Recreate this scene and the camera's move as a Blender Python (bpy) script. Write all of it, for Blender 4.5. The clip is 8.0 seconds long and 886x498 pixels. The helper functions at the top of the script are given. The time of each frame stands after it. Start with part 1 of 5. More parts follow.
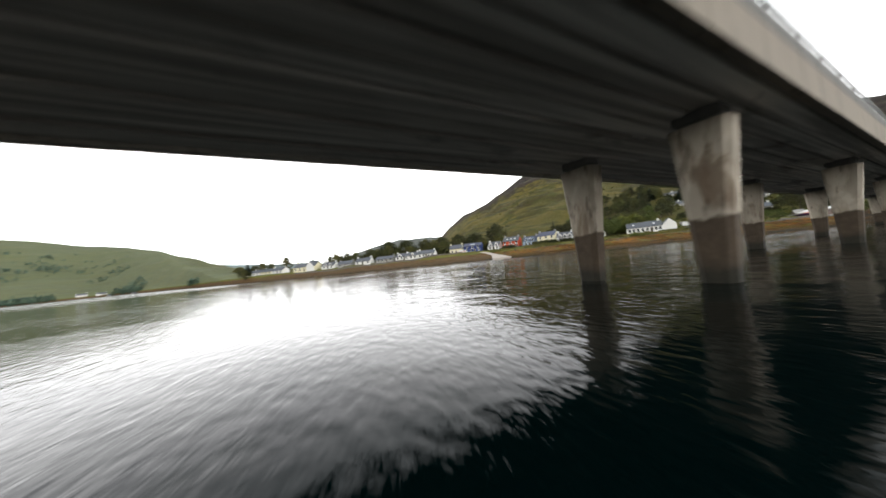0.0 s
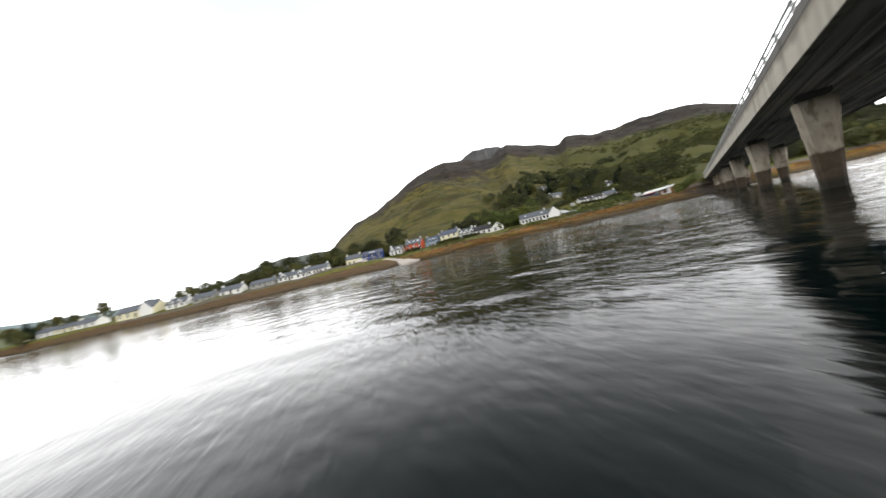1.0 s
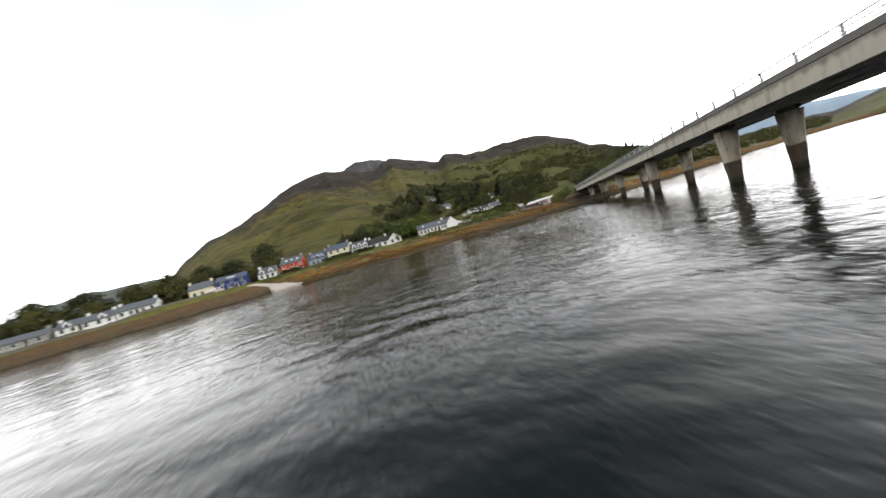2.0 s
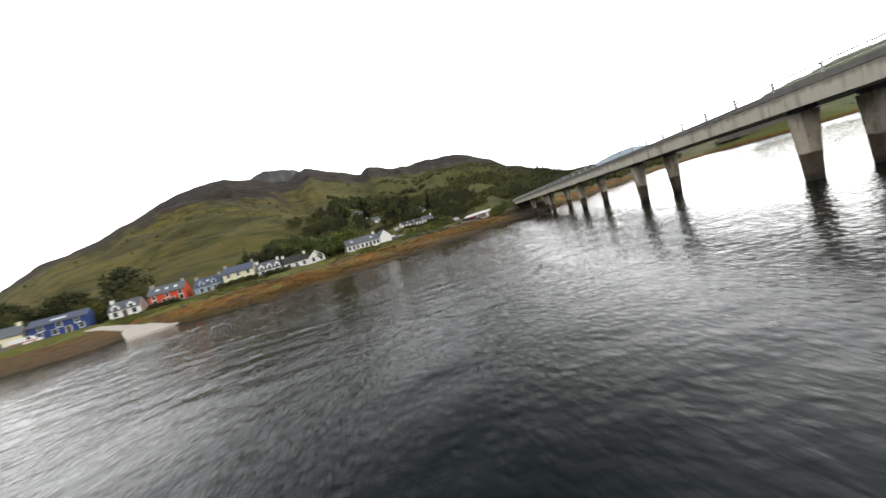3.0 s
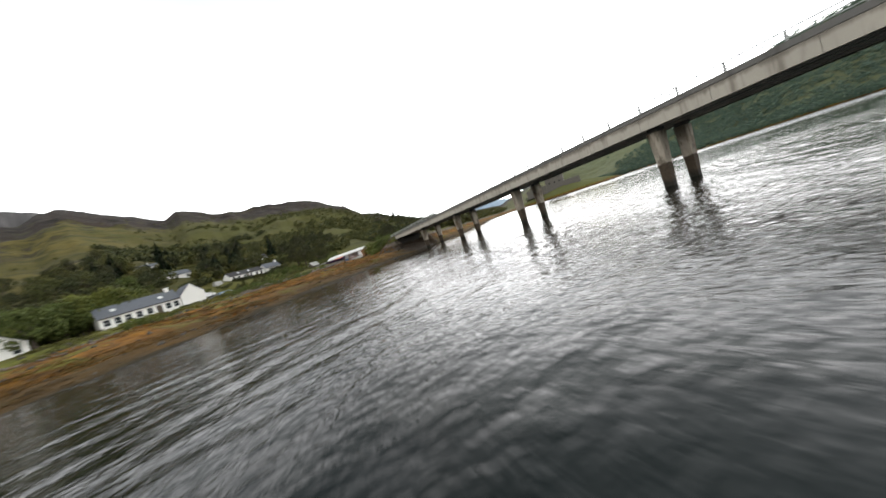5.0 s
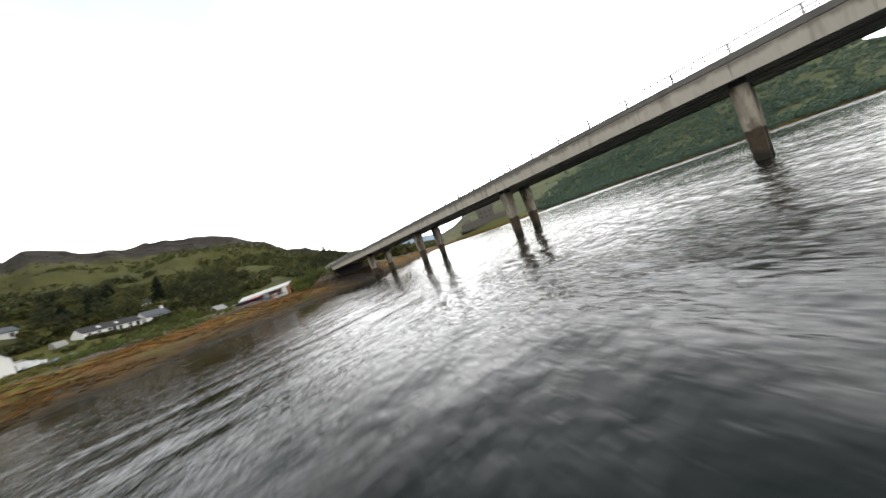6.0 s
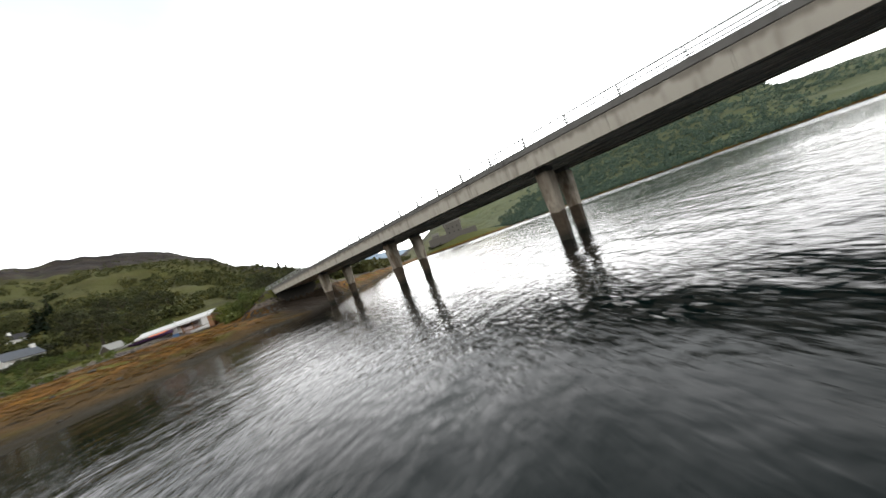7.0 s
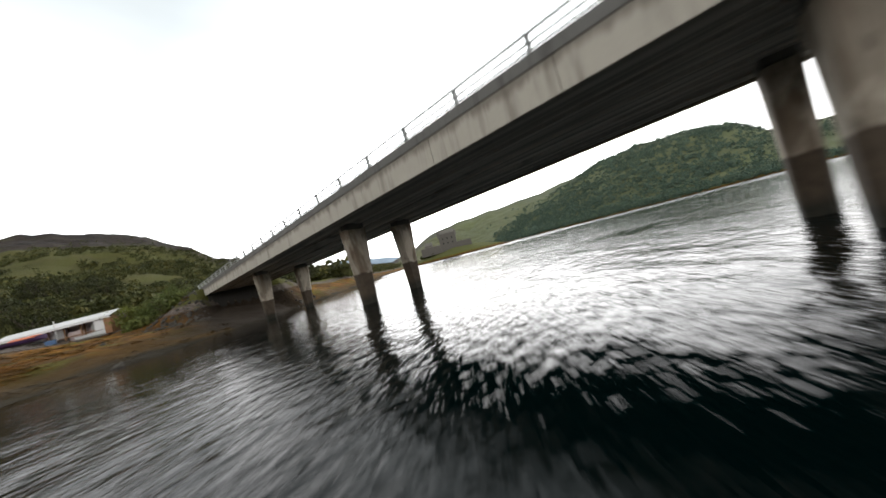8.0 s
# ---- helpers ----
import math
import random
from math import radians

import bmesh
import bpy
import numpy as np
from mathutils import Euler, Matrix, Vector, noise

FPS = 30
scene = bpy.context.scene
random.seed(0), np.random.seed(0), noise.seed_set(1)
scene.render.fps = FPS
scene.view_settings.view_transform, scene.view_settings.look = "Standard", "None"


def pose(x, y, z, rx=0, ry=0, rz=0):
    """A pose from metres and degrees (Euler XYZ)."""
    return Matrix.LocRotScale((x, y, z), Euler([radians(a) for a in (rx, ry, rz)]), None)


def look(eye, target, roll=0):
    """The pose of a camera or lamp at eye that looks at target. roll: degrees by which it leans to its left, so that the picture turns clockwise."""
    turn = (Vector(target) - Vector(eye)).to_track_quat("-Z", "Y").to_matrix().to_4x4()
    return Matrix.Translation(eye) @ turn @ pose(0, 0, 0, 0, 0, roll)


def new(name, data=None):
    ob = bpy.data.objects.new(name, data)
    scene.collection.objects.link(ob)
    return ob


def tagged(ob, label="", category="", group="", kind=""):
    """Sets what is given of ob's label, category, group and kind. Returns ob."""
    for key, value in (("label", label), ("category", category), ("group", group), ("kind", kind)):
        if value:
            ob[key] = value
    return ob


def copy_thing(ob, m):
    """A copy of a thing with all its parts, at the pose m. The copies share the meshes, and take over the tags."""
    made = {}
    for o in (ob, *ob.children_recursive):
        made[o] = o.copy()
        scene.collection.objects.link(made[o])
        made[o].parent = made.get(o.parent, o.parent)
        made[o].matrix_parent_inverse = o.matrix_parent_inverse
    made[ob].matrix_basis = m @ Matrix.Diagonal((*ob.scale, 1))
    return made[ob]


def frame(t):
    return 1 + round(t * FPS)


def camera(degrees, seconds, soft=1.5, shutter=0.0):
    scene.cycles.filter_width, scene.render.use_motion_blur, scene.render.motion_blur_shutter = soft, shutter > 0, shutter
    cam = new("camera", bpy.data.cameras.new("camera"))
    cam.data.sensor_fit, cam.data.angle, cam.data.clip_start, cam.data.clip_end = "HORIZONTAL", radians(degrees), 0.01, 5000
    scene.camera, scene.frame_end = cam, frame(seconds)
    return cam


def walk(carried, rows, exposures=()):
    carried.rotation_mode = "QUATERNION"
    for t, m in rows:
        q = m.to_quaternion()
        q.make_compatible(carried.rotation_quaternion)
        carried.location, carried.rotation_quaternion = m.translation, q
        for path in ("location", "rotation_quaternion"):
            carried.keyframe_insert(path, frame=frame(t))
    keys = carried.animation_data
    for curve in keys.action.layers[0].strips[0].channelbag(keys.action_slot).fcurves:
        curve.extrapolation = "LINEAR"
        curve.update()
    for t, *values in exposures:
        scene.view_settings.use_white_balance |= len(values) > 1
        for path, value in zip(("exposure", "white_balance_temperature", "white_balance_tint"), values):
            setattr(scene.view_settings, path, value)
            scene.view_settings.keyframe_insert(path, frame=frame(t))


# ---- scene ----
cam = camera(112.0, 8.0, shutter=0.4)
PATH = [
    (0, (-92.111, -8.413, 1.525), (-91.136, -6.668, 1.605), -5.9),
    (0.5, (-89.669, -1.434, 1.383), (-88.437, 0.14, 1.442), -9.5),
    (1, (-86.385, 5.663, 1.482), (-84.87, 6.97, 1.494), -13.2),
    (1.5, (-81.311, 11.922, 2.004), (-79.565, 12.897, 1.956), -15.1),
    (3, (-63.437, 25.389, 4.05), (-61.448, 25.55, 3.916), -16.1),
    (3.5, (-56.588, 27.789, 4.362), (-54.595, 27.732, 4.209), -16.7),
    (4, (-49.629, 29.372, 4.428), (-47.658, 29.079, 4.262), -17.6),
    (4.5, (-42.661, 30.327, 3.39), (-40.745, 29.77, 3.247), -17.8),
    (6, (-21.826, 28.731, 1.646), (-20.257, 27.492, 1.625), -19.5),
    (6.5, (-15.264, 25.563, 1.916), (-13.797, 24.203, 1.914), -19.8),
    (7, (-8.683, 21.039, 2.255), (-7.282, 19.612, 2.257), -19.6),
    (7.5, (-2.62, 17.05, 1.58), (-1.295, 15.555, 1.632), -17.4),
    (8, (2.718, 10.799, 1.656), (4.066, 9.323, 1.717), -14.5),
]
walk(cam, [(t, look(eye, target, roll)) for t, eye, target, roll in PATH], exposures=[(0, 0.02), (0.4, 0.3), (0.7, 0.3), (1.1, 0.05), (1.6, -0.03), (3, 0.0), (7, 0.0), (7.5, -0.1), (8, -0.18)])

# ---------------------------------------------------------------- world and light
world = bpy.data.worlds.new("overcast_sky")
scene.world = world
world.use_nodes = True
wn, wl = world.node_tree.nodes, world.node_tree.links
wn.clear()
sky = wn.new("ShaderNodeTexSky")
sky.sky_type, sky.sun_disc, sky.sun_elevation, sky.sun_rotation = "NISHITA", False, radians(25), radians(148)
sky_gain = wn.new("ShaderNodeBackground")
sky_gain.inputs["Strength"].default_value = 0.06
cloud_coord = wn.new("ShaderNodeTexCoord")
cloud_map = wn.new("ShaderNodeMapping")
cloud_map.inputs["Scale"].default_value = (1.6, 1.6, 5.0)
cloud_noise = wn.new("ShaderNodeTexNoise")
cloud_noise.inputs["Scale"].default_value, cloud_noise.inputs["Detail"].default_value = 1.7, 6
cloud_ramp = wn.new("ShaderNodeValToRGB")
cloud_ramp.color_ramp.elements[0].position, cloud_ramp.color_ramp.elements[1].position = 0.3, 0.62
cloud_ramp.color_ramp.elements[0].color = (0.89, 0.89, 0.895, 1)
cloud_ramp.color_ramp.elements[1].color = (1.0, 0.995, 0.985, 1)
cloud_layer = wn.new("ShaderNodeBackground")
cloud_height = wn.new("ShaderNodeSeparateXYZ")
cloud_depth = wn.new("ShaderNodeValToRGB")
for stop, shade in ((0.0, 1.0), (0.2, 0.97), (0.34, 0.78), (0.48, 0.47), (0.64, 0.32), (0.85, 0.22), (1.0, 0.18)):
    e = cloud_depth.color_ramp.elements[0] if stop == 0 else cloud_depth.color_ramp.elements[-1] if stop == 1 else cloud_depth.color_ramp.elements.new(stop)
    e.position, e.color = stop, (shade * (1 - 0.22 * max(0.0, stop - 0.3)), shade, shade * (1 + 0.05 * stop), 1)
cloud_both = wn.new("ShaderNodeMix")
cloud_both.data_type, cloud_both.blend_type = "RGBA", "MULTIPLY"
cloud_both.inputs[0].default_value = 1.0
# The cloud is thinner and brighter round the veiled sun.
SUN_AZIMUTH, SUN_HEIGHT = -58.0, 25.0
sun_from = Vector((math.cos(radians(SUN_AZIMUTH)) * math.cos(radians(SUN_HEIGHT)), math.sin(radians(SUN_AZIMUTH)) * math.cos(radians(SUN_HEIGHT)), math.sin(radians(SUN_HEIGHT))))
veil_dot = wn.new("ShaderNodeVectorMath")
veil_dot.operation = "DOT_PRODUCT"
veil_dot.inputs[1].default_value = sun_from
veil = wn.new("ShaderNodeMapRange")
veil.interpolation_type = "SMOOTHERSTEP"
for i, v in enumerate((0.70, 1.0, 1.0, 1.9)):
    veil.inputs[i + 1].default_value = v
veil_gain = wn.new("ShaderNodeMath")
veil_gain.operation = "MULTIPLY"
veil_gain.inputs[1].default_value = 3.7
sky_mix = wn.new("ShaderNodeMixShader")
sky_mix.inputs[0].default_value = 0.93
world_out = wn.new("ShaderNodeOutputWorld")
for a, b in ((cloud_coord.outputs["Generated"], cloud_map.inputs[0]), (cloud_map.outputs[0], cloud_noise.inputs["Vector"]),
             (cloud_noise.outputs["Fac"], cloud_ramp.inputs[0]), (cloud_ramp.outputs[0], cloud_both.inputs[6]), (cloud_coord.outputs["Generated"], cloud_height.inputs[0]),
             (cloud_height.outputs[2], cloud_depth.inputs[0]), (cloud_depth.outputs[0], cloud_both.inputs[7]), (cloud_both.outputs[2], cloud_layer.inputs["Color"]),
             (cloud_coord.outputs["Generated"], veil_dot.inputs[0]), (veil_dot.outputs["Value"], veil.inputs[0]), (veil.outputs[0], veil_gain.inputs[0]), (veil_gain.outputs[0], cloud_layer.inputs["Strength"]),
             (sky.outputs[0], sky_gain.inputs["Color"]), (sky_gain.outputs[0], sky_mix.inputs[1]),
             (cloud_layer.outputs[0], sky_mix.inputs[2]), (sky_mix.outputs[0], world_out.inputs["Surface"])):
    wl.new(a, b)

sun_lamp = bpy.data.lights.new("sun", "SUN")
sun_lamp.energy, sun_lamp.angle, sun_lamp.color = 0.55, radians(95), (1.0, 0.95, 0.88)
sun = new("sun", sun_lamp)
sun.matrix_world = look(sun_from * 100, (0, 0, 0))


# ---------------------------------------------------------------- materials
class Mat:
    """A small builder for node materials in world-size coordinates."""

    def __init__(self, name, rough=0.8, metal=0.0, spec=0.5):
        self.m = bpy.data.materials.new(name)
        self.m.use_nodes = True
        self.t = self.m.node_tree
        self.b = self.t.nodes["Principled BSDF"]
        self.b.inputs["Roughness"].default_value = rough
        self.b.inputs["Metallic"].default_value = metal
        self.b.inputs["Specular IOR Level"].default_value = spec
        self.geo = self.t.nodes.new("ShaderNodeNewGeometry")

    def put(self, socket, value):
        if hasattr(value, "is_linked"):
            self.t.links.new(value, socket)
        else:
            socket.default_value = value

    def at(self, scale=(1, 1, 1), local=False, turn=0.0):
        n = self.t.nodes.new("ShaderNodeMapping")
        n.inputs["Scale"].default_value = scale
        n.inputs["Rotation"].default_value = (0, 0, radians(turn))
        if local:
            c = self.t.nodes.new("ShaderNodeTexCoord")
            self.t.links.new(c.outputs["Object"], n.inputs[0])
        else:
            self.t.links.new(self.geo.outputs["Position"], n.inputs[0])
        return n.outputs[0]

    def noise(self, scale, detail=4, where=None, rough=0.55, warp=0.0):
        n = self.t.nodes.new("ShaderNodeTexNoise")
        n.inputs["Scale"].default_value, n.inputs["Detail"].default_value = scale, detail
        n.inputs["Roughness"].default_value, n.inputs["Distortion"].default_value = rough, warp
        self.t.links.new(where if where is not None else self.at(), n.inputs["Vector"])
        return n.outputs["Fac"]

    def cells(self, scale, where=None, feature="F1"):
        n = self.t.nodes.new("ShaderNodeTexVoronoi")
        n.feature = feature
        n.inputs["Scale"].default_value = scale
        self.t.links.new(where if where is not None else self.at(), n.inputs["Vector"])
        return n.outputs["Distance"]

    def math(self, op, a, b=0.0, c=0.0):
        n = self.t.nodes.new("ShaderNodeMath")
        n.operation = op
        self.put(n.inputs[0], a), self.put(n.inputs[1], b)
        if op in ("MULTIPLY_ADD", "SMOOTH_MIN"):
            self.put(n.inputs[2], c)
        return n.outputs[0]

    def band(self, value, lo, hi, a=0.0, b=1.0):
        n = self.t.nodes.new("ShaderNodeMapRange")
        n.interpolation_type = "SMOOTHSTEP"
        self.put(n.inputs[0], value)
        for i, v in enumerate((lo, hi, a, b)):
            n.inputs[i + 1].default_value = v
        return n.outputs[0]

    def axis(self, k):
        n = self.t.nodes.new("ShaderNodeSeparateXYZ")
        self.t.links.new(self.geo.outputs["Position"], n.inputs[0])
        return n.outputs[k]

    def mix(self, fac, a, b, blend="MIX"):
        n = self.t.nodes.new("ShaderNodeMix")
        n.data_type, n.blend_type = "RGBA", blend
        self.put(n.inputs[0], fac)
        for s, v in ((n.inputs[6], a), (n.inputs[7], b)):
            self.put(s, v if hasattr(v, "is_linked") else (*v, 1.0))
        return n.outputs[2]

    def attr(self, name):
        n = self.t.nodes.new("ShaderNodeAttribute")
        n.attribute_name = name
        return n.outputs["Fac"]

    def rand(self):
        n = self.t.nodes.new("ShaderNodeObjectInfo")
        return n.outputs["Random"]

    def island(self):
        return self.geo.outputs["Random Per Island"]

    def colour(self, c):
        self.put(self.b.inputs["Base Color"], c if hasattr(c, "is_linked") else (*c, 1.0))
        return self

    def gloss(self, value):
        self.put(self.b.inputs["Roughness"], value)
        return self

    def bump(self, height, strength=0.5, distance=0.02, under=None):
        n = self.t.nodes.new("ShaderNodeBump")
        n.inputs["Strength"].default_value, n.inputs["Distance"].default_value = strength, distance
        self.put(n.inputs["Height"], height)
        if under is not None:
            self.t.links.new(under, n.inputs["Normal"])
        self.t.links.new(n.outputs[0], self.b.inputs["Normal"])
        return n.outputs[0]


def plain(name, colour, rough=0.6, metal=0.0, spread=0.12, scale=3.0, relief=0.1):
    """A one-colour surface with fine mottling and relief."""
    k = Mat(name, rough, metal)
    n = k.noise(scale, 5)
    k.colour(k.mix(n, tuple(c * (1 - spread * 2) for c in colour), tuple(min(1.0, c * (1 + spread)) for c in colour)))
    k.bump(k.noise(scale * 6, 3), relief, 0.01)
    return k.m


def make_water():
    k = Mat("loch_water", 0.03)
    k.b.inputs["IOR"].default_value = 1.225
    deep = k.noise(0.02, 3)
    k.colour(k.mix(deep, (0.0001, 0.0019, 0.0020), (0.0002, 0.0032, 0.0032)))
    away = k.t.nodes.new("ShaderNodeVectorMath")
    away.operation = "DISTANCE"
    k.t.links.new(k.geo.outputs["Position"], away.inputs[0])
    away.inputs[1].default_value = (-30, 8, 0)
    open_loch = k.band(away.outputs["Value"], 60, 320)
    
    # Slicks and gusts, then wavelets of about a metre, a hand's length and a finger's length.
    calm = k.band(k.noise(0.05, 4, k.at((1, 2.2, 1), turn=22), 0.6, 0.8), 0.40, 0.60, 0.72, 1.2)
    chop = k.noise(1.5, 2, k.at((2.0, 1.0, 1), turn=18), 0.5, 0.5)
    crest = k.math("ABSOLUTE", k.math("SUBTRACT", k.noise(1.05, 2, k.at((2.1, 1.0, 1), turn=26), 0.5, 0.6), 0.5))
    ripple = k.noise(3.7, 2, k.at((1.7, 1.0, 1), turn=10), 0.5, 0.4)
    fine = k.math("ADD", k.math("MULTIPLY", chop, 0.032), k.math("MULTIPLY", ripple, 0.023))
    fine = k.math("SUBTRACT", fine, k.math("MULTIPLY", crest, 0.032))
    fine = k.math("MULTIPLY", fine, k.band(away.outputs["Value"], 90, 230, 1.0, 0.25))
    fine = k.math("MULTIPLY", fine, k.band(k.axis(0), -84, -48, 0.4, 1.0))
    streak = k.band(k.noise(0.022, 5, k.at((1, 2.0, 1), turn=-25), 0.6, 0.6), 0.42, 0.60)
    k.gloss(k.math("MULTIPLY_ADD", open_loch, k.math("MULTIPLY_ADD", streak, 0.16, 0.14), 0.012))
    far = k.math("MULTIPLY", k.noise(0.40, 1, k.at((1.6, 1.0, 1), turn=20), 0.5, 0.5), k.band(away.outputs["Value"], 90, 240, 0.0, 0.17))
    h = k.math("MULTIPLY", k.math("MULTIPLY", k.math("ADD", fine, far), calm), k.attr("lee"))
    k.bump(h, 1.0, 1.0)
    return k.m


def make_concrete(name, base, dark, band=None, streak=0.6, lip=None):
    k = Mat(name, 0.85, spec=0.3)
    big = k.noise(0.55, 5, warp=0.4)
    fine = k.noise(9, 5)
    drip = k.noise(1.4, 5, k.at((1, 1, 0.09)), 0.6)
    c = k.mix(big, tuple(x * 0.82 for x in base), tuple(min(1, x * 1.1) for x in base))
    c = k.mix(k.math("MULTIPLY", k.band(drip, 0.5, 0.72), streak), c, dark)
    c = k.mix(k.math("MULTIPLY", fine, 0.25), c, tuple(x * 0.6 for x in base))
    thin = k.noise(3.2, 4, k.at((1, 1, 0.05)), 0.6)
    c = k.mix(k.math("MULTIPLY", k.band(thin, 0.56, 0.74), streak * 0.7), c, tuple(0.5 * (x + y) for x, y in zip(base, dark)))
    if lip:
        drop = k.math("ADD", k.axis(2), k.math("MULTIPLY", k.noise(2.2, 4, k.at((1, 1, 0.04)), 0.6), 0.9))
        c = k.mix(k.math("MULTIPLY", k.band(drop, lip + 0.25, lip + 0.62), 0.75), c, dark)
    if band:
        c = k.mix(k.math("MULTIPLY", k.band(k.noise(0.75, 4, k.at((1, 1, 0.5)), warp=0.5), 0.46, 0.60), 0.8), c, tuple(min(1, x * 1.4) for x in base))
        c = k.mix(k.math("MULTIPLY", k.band(k.noise(0.95, 5, k.at((1, 1, 0.35)), warp=0.4), 0.52, 0.66), 0.75), c, (0.100, 0.064, 0.036))
        c = k.mix(k.math("MULTIPLY", k.band(k.noise(2.6, 5, k.at((1, 1, 0.3))), 0.56, 0.68), 0.6), c, (0.060, 0.042, 0.028))
        z = k.math("ADD", k.axis(2), k.math("MULTIPLY", k.math("SUBTRACT", k.noise(1.3, 4), 0.5), 0.5))
        wet = k.mix(k.noise(3.5, 5), (0.028, 0.020, 0.013), (0.085, 0.062, 0.040))
        c = k.mix(k.band(z, band - 0.1, band + 0.06, 1.0, 0.0), c, wet)
        slime = k.mix(k.noise(6, 4), (0.010, 0.010, 0.008), (0.030, 0.026, 0.016))
        c = k.mix(k.band(z, 0.25, 0.8, 1.0, 0.0), c, slime)
    k.colour(c)
    k.bump(k.math("ADD", k.math("MULTIPLY", fine, 0.5), big), 0.35, 0.03)
    return k.m


def make_soffit():
    k = Mat("soffit_concrete", 0.85, spec=0.3)
    line = k.noise(1.1, 5, k.at((0.06, 2.6, 1)), 0.65)
    patch = k.noise(0.7, 5, k.at((0.35, 1, 1)), 0.6, 0.5)
    c = k.mix(k.band(line, 0.40, 0.62), (0.36, 0.325, 0.280), (0.82, 0.77, 0.69))
    c = k.mix(k.math("MULTIPLY", k.rand(), 0.45), c, (0.28, 0.255, 0.22))
    c = k.mix(k.math("MULTIPLY", k.band(patch, 0.55, 0.7), 0.6), c, (0.10, 0.086, 0.07))
    k.colour(c)
    k.bump(k.math("ADD", k.noise(9, 4), patch), 0.35, 0.03)
    return k.m


def make_ground():
    k = Mat("shore_and_hill", 0.95, spec=0.15)
    z = k.axis(2)
    cover, wood = k.attr("cover"), k.attr("field")
    big, mid, fine = k.noise(0.011, 5), k.noise(0.06, 6, rough=0.65), k.noise(0.7, 5)
    grass = k.mix(k.band(big, 0.38, 0.62), (0.071, 0.060, 0.014), (0.108, 0.085, 0.020))
    grass = k.mix(k.band(mid, 0.42, 0.66), grass, (0.048, 0.049, 0.011))
    grass = k.mix(k.math("MULTIPLY", k.band(k.noise(0.022, 6, k.at((1, 1, 2.5)), 0.6), 0.55, 0.63), 0.6), grass, (0.042, 0.031, 0.012))
    shelf = k.noise(0.09, 5, k.at((0.25, 0.25, 2.2)), 0.6, 0.5)
    grass = k.mix(k.math("MULTIPLY", k.band(shelf, 0.50, 0.64), 0.65), grass, (0.028, 0.026, 0.009))
    grass = k.mix(k.math("MULTIPLY", k.attr("lush"), 0.6), grass, k.mix(k.band(mid, 0.35, 0.65), (0.043, 0.046, 0.013), (0.082, 0.084, 0.021)))
    heath = k.mix(k.band(mid, 0.35, 0.65), (0.0120, 0.0088, 0.0070), (0.0370, 0.0260, 0.0195))
    heath = k.mix(k.math("MULTIPLY", k.band(k.noise(0.035, 5, k.at((1, 1, 2.0))), 0.56, 0.66), 0.7), heath, (0.048, 0.043, 0.018))
    heath = k.mix(k.band(fine, 0.62, 0.75), heath, (0.0620, 0.0589, 0.0527))
    hill = k.mix(k.band(k.math("ADD", cover, k.math("MULTIPLY", k.math("SUBTRACT", mid, 0.5), 0.9)), 0.30, 0.52), grass, heath)
    meadow = k.mix(k.noise(0.25, 5), (0.070, 0.074, 0.013), (0.130, 0.118, 0.025))
    hill = k.mix(wood, hill, meadow)
    # Far slopes: haze painted in as a paler, greyer green.
    hill = k.mix(k.math("MULTIPLY", k.attr("far_haze"), 0.6), hill, k.mix(mid, (0.084, 0.105, 0.064), (0.172, 0.192, 0.108)))
    patch, tuft = k.noise(0.16, 5), k.noise(0.6, 6, rough=0.72)
    weed = k.mix(k.band(tuft, 0.3, 0.7), (0.060, 0.022, 0.003), (0.270, 0.118, 0.012))
    weed = k.mix(k.math("MULTIPLY", k.band(patch, 0.48, 0.62), 0.6), weed, (0.040, 0.024, 0.008))
    weed = k.mix(k.math("MULTIPLY", k.band(k.noise(0.23, 5, k.at((1.3, 1, 1))), 0.50, 0.64), 0.85), weed, (0.115, 0.110, 0.016))
    weed = k.mix(k.math("MULTIPLY", k.band(k.noise(1.3, 5), 0.60, 0.70), 0.6), weed, (0.022, 0.016, 0.009))
    low = k.mix(k.noise(0.7, 6, rough=0.7), (0.018, 0.011, 0.004), (0.095, 0.054, 0.010))
    weed = k.mix(k.math("MULTIPLY", k.band(k.math("ADD", z, k.math("MULTIPLY", patch, 1.6)), 1.5, 2.8, 1.0, 0.0), 0.85), weed, low)
    pebble = k.mix(k.cells(3.0), (0.075, 0.056, 0.044), (0.165, 0.135, 0.115))
    pebble = k.mix(k.band(k.noise(0.3, 4), 0.5, 0.65), pebble, (0.090, 0.082, 0.030))
    turf = k.mix(k.band(k.noise(0.35, 6, rough=0.7), 0.35, 0.65), (0.070, 0.082, 0.012), (0.150, 0.138, 0.022))
    turf = k.mix(k.band(k.noise(0.9, 5, rough=0.7), 0.54, 0.66), turf, (0.052, 0.040, 0.018))
    shingle = k.mix(k.attr("stony"), turf, pebble)
    zz = k.math("ADD", z, k.math("MULTIPLY", k.math("SUBTRACT", k.noise(0.13, 5), 0.5), 1.6))
    weed = k.mix(k.math("MULTIPLY", k.attr("drab"), 0.75), weed, k.mix(tuft, (0.034, 0.022, 0.012), (0.125, 0.078, 0.040)))
    # Weedless ground by the bridge end, with the deck's shade painted in.
    weed = k.mix(k.attr("bare_shade"), weed, k.mix(k.noise(1.5, 5), (0.016, 0.011, 0.007), (0.055, 0.038, 0.024)))
    c = k.mix(k.band(zz, 3.1, 3.5), weed, shingle)
    c = k.mix(k.band(zz, 4.1, 4.6), c, hill)
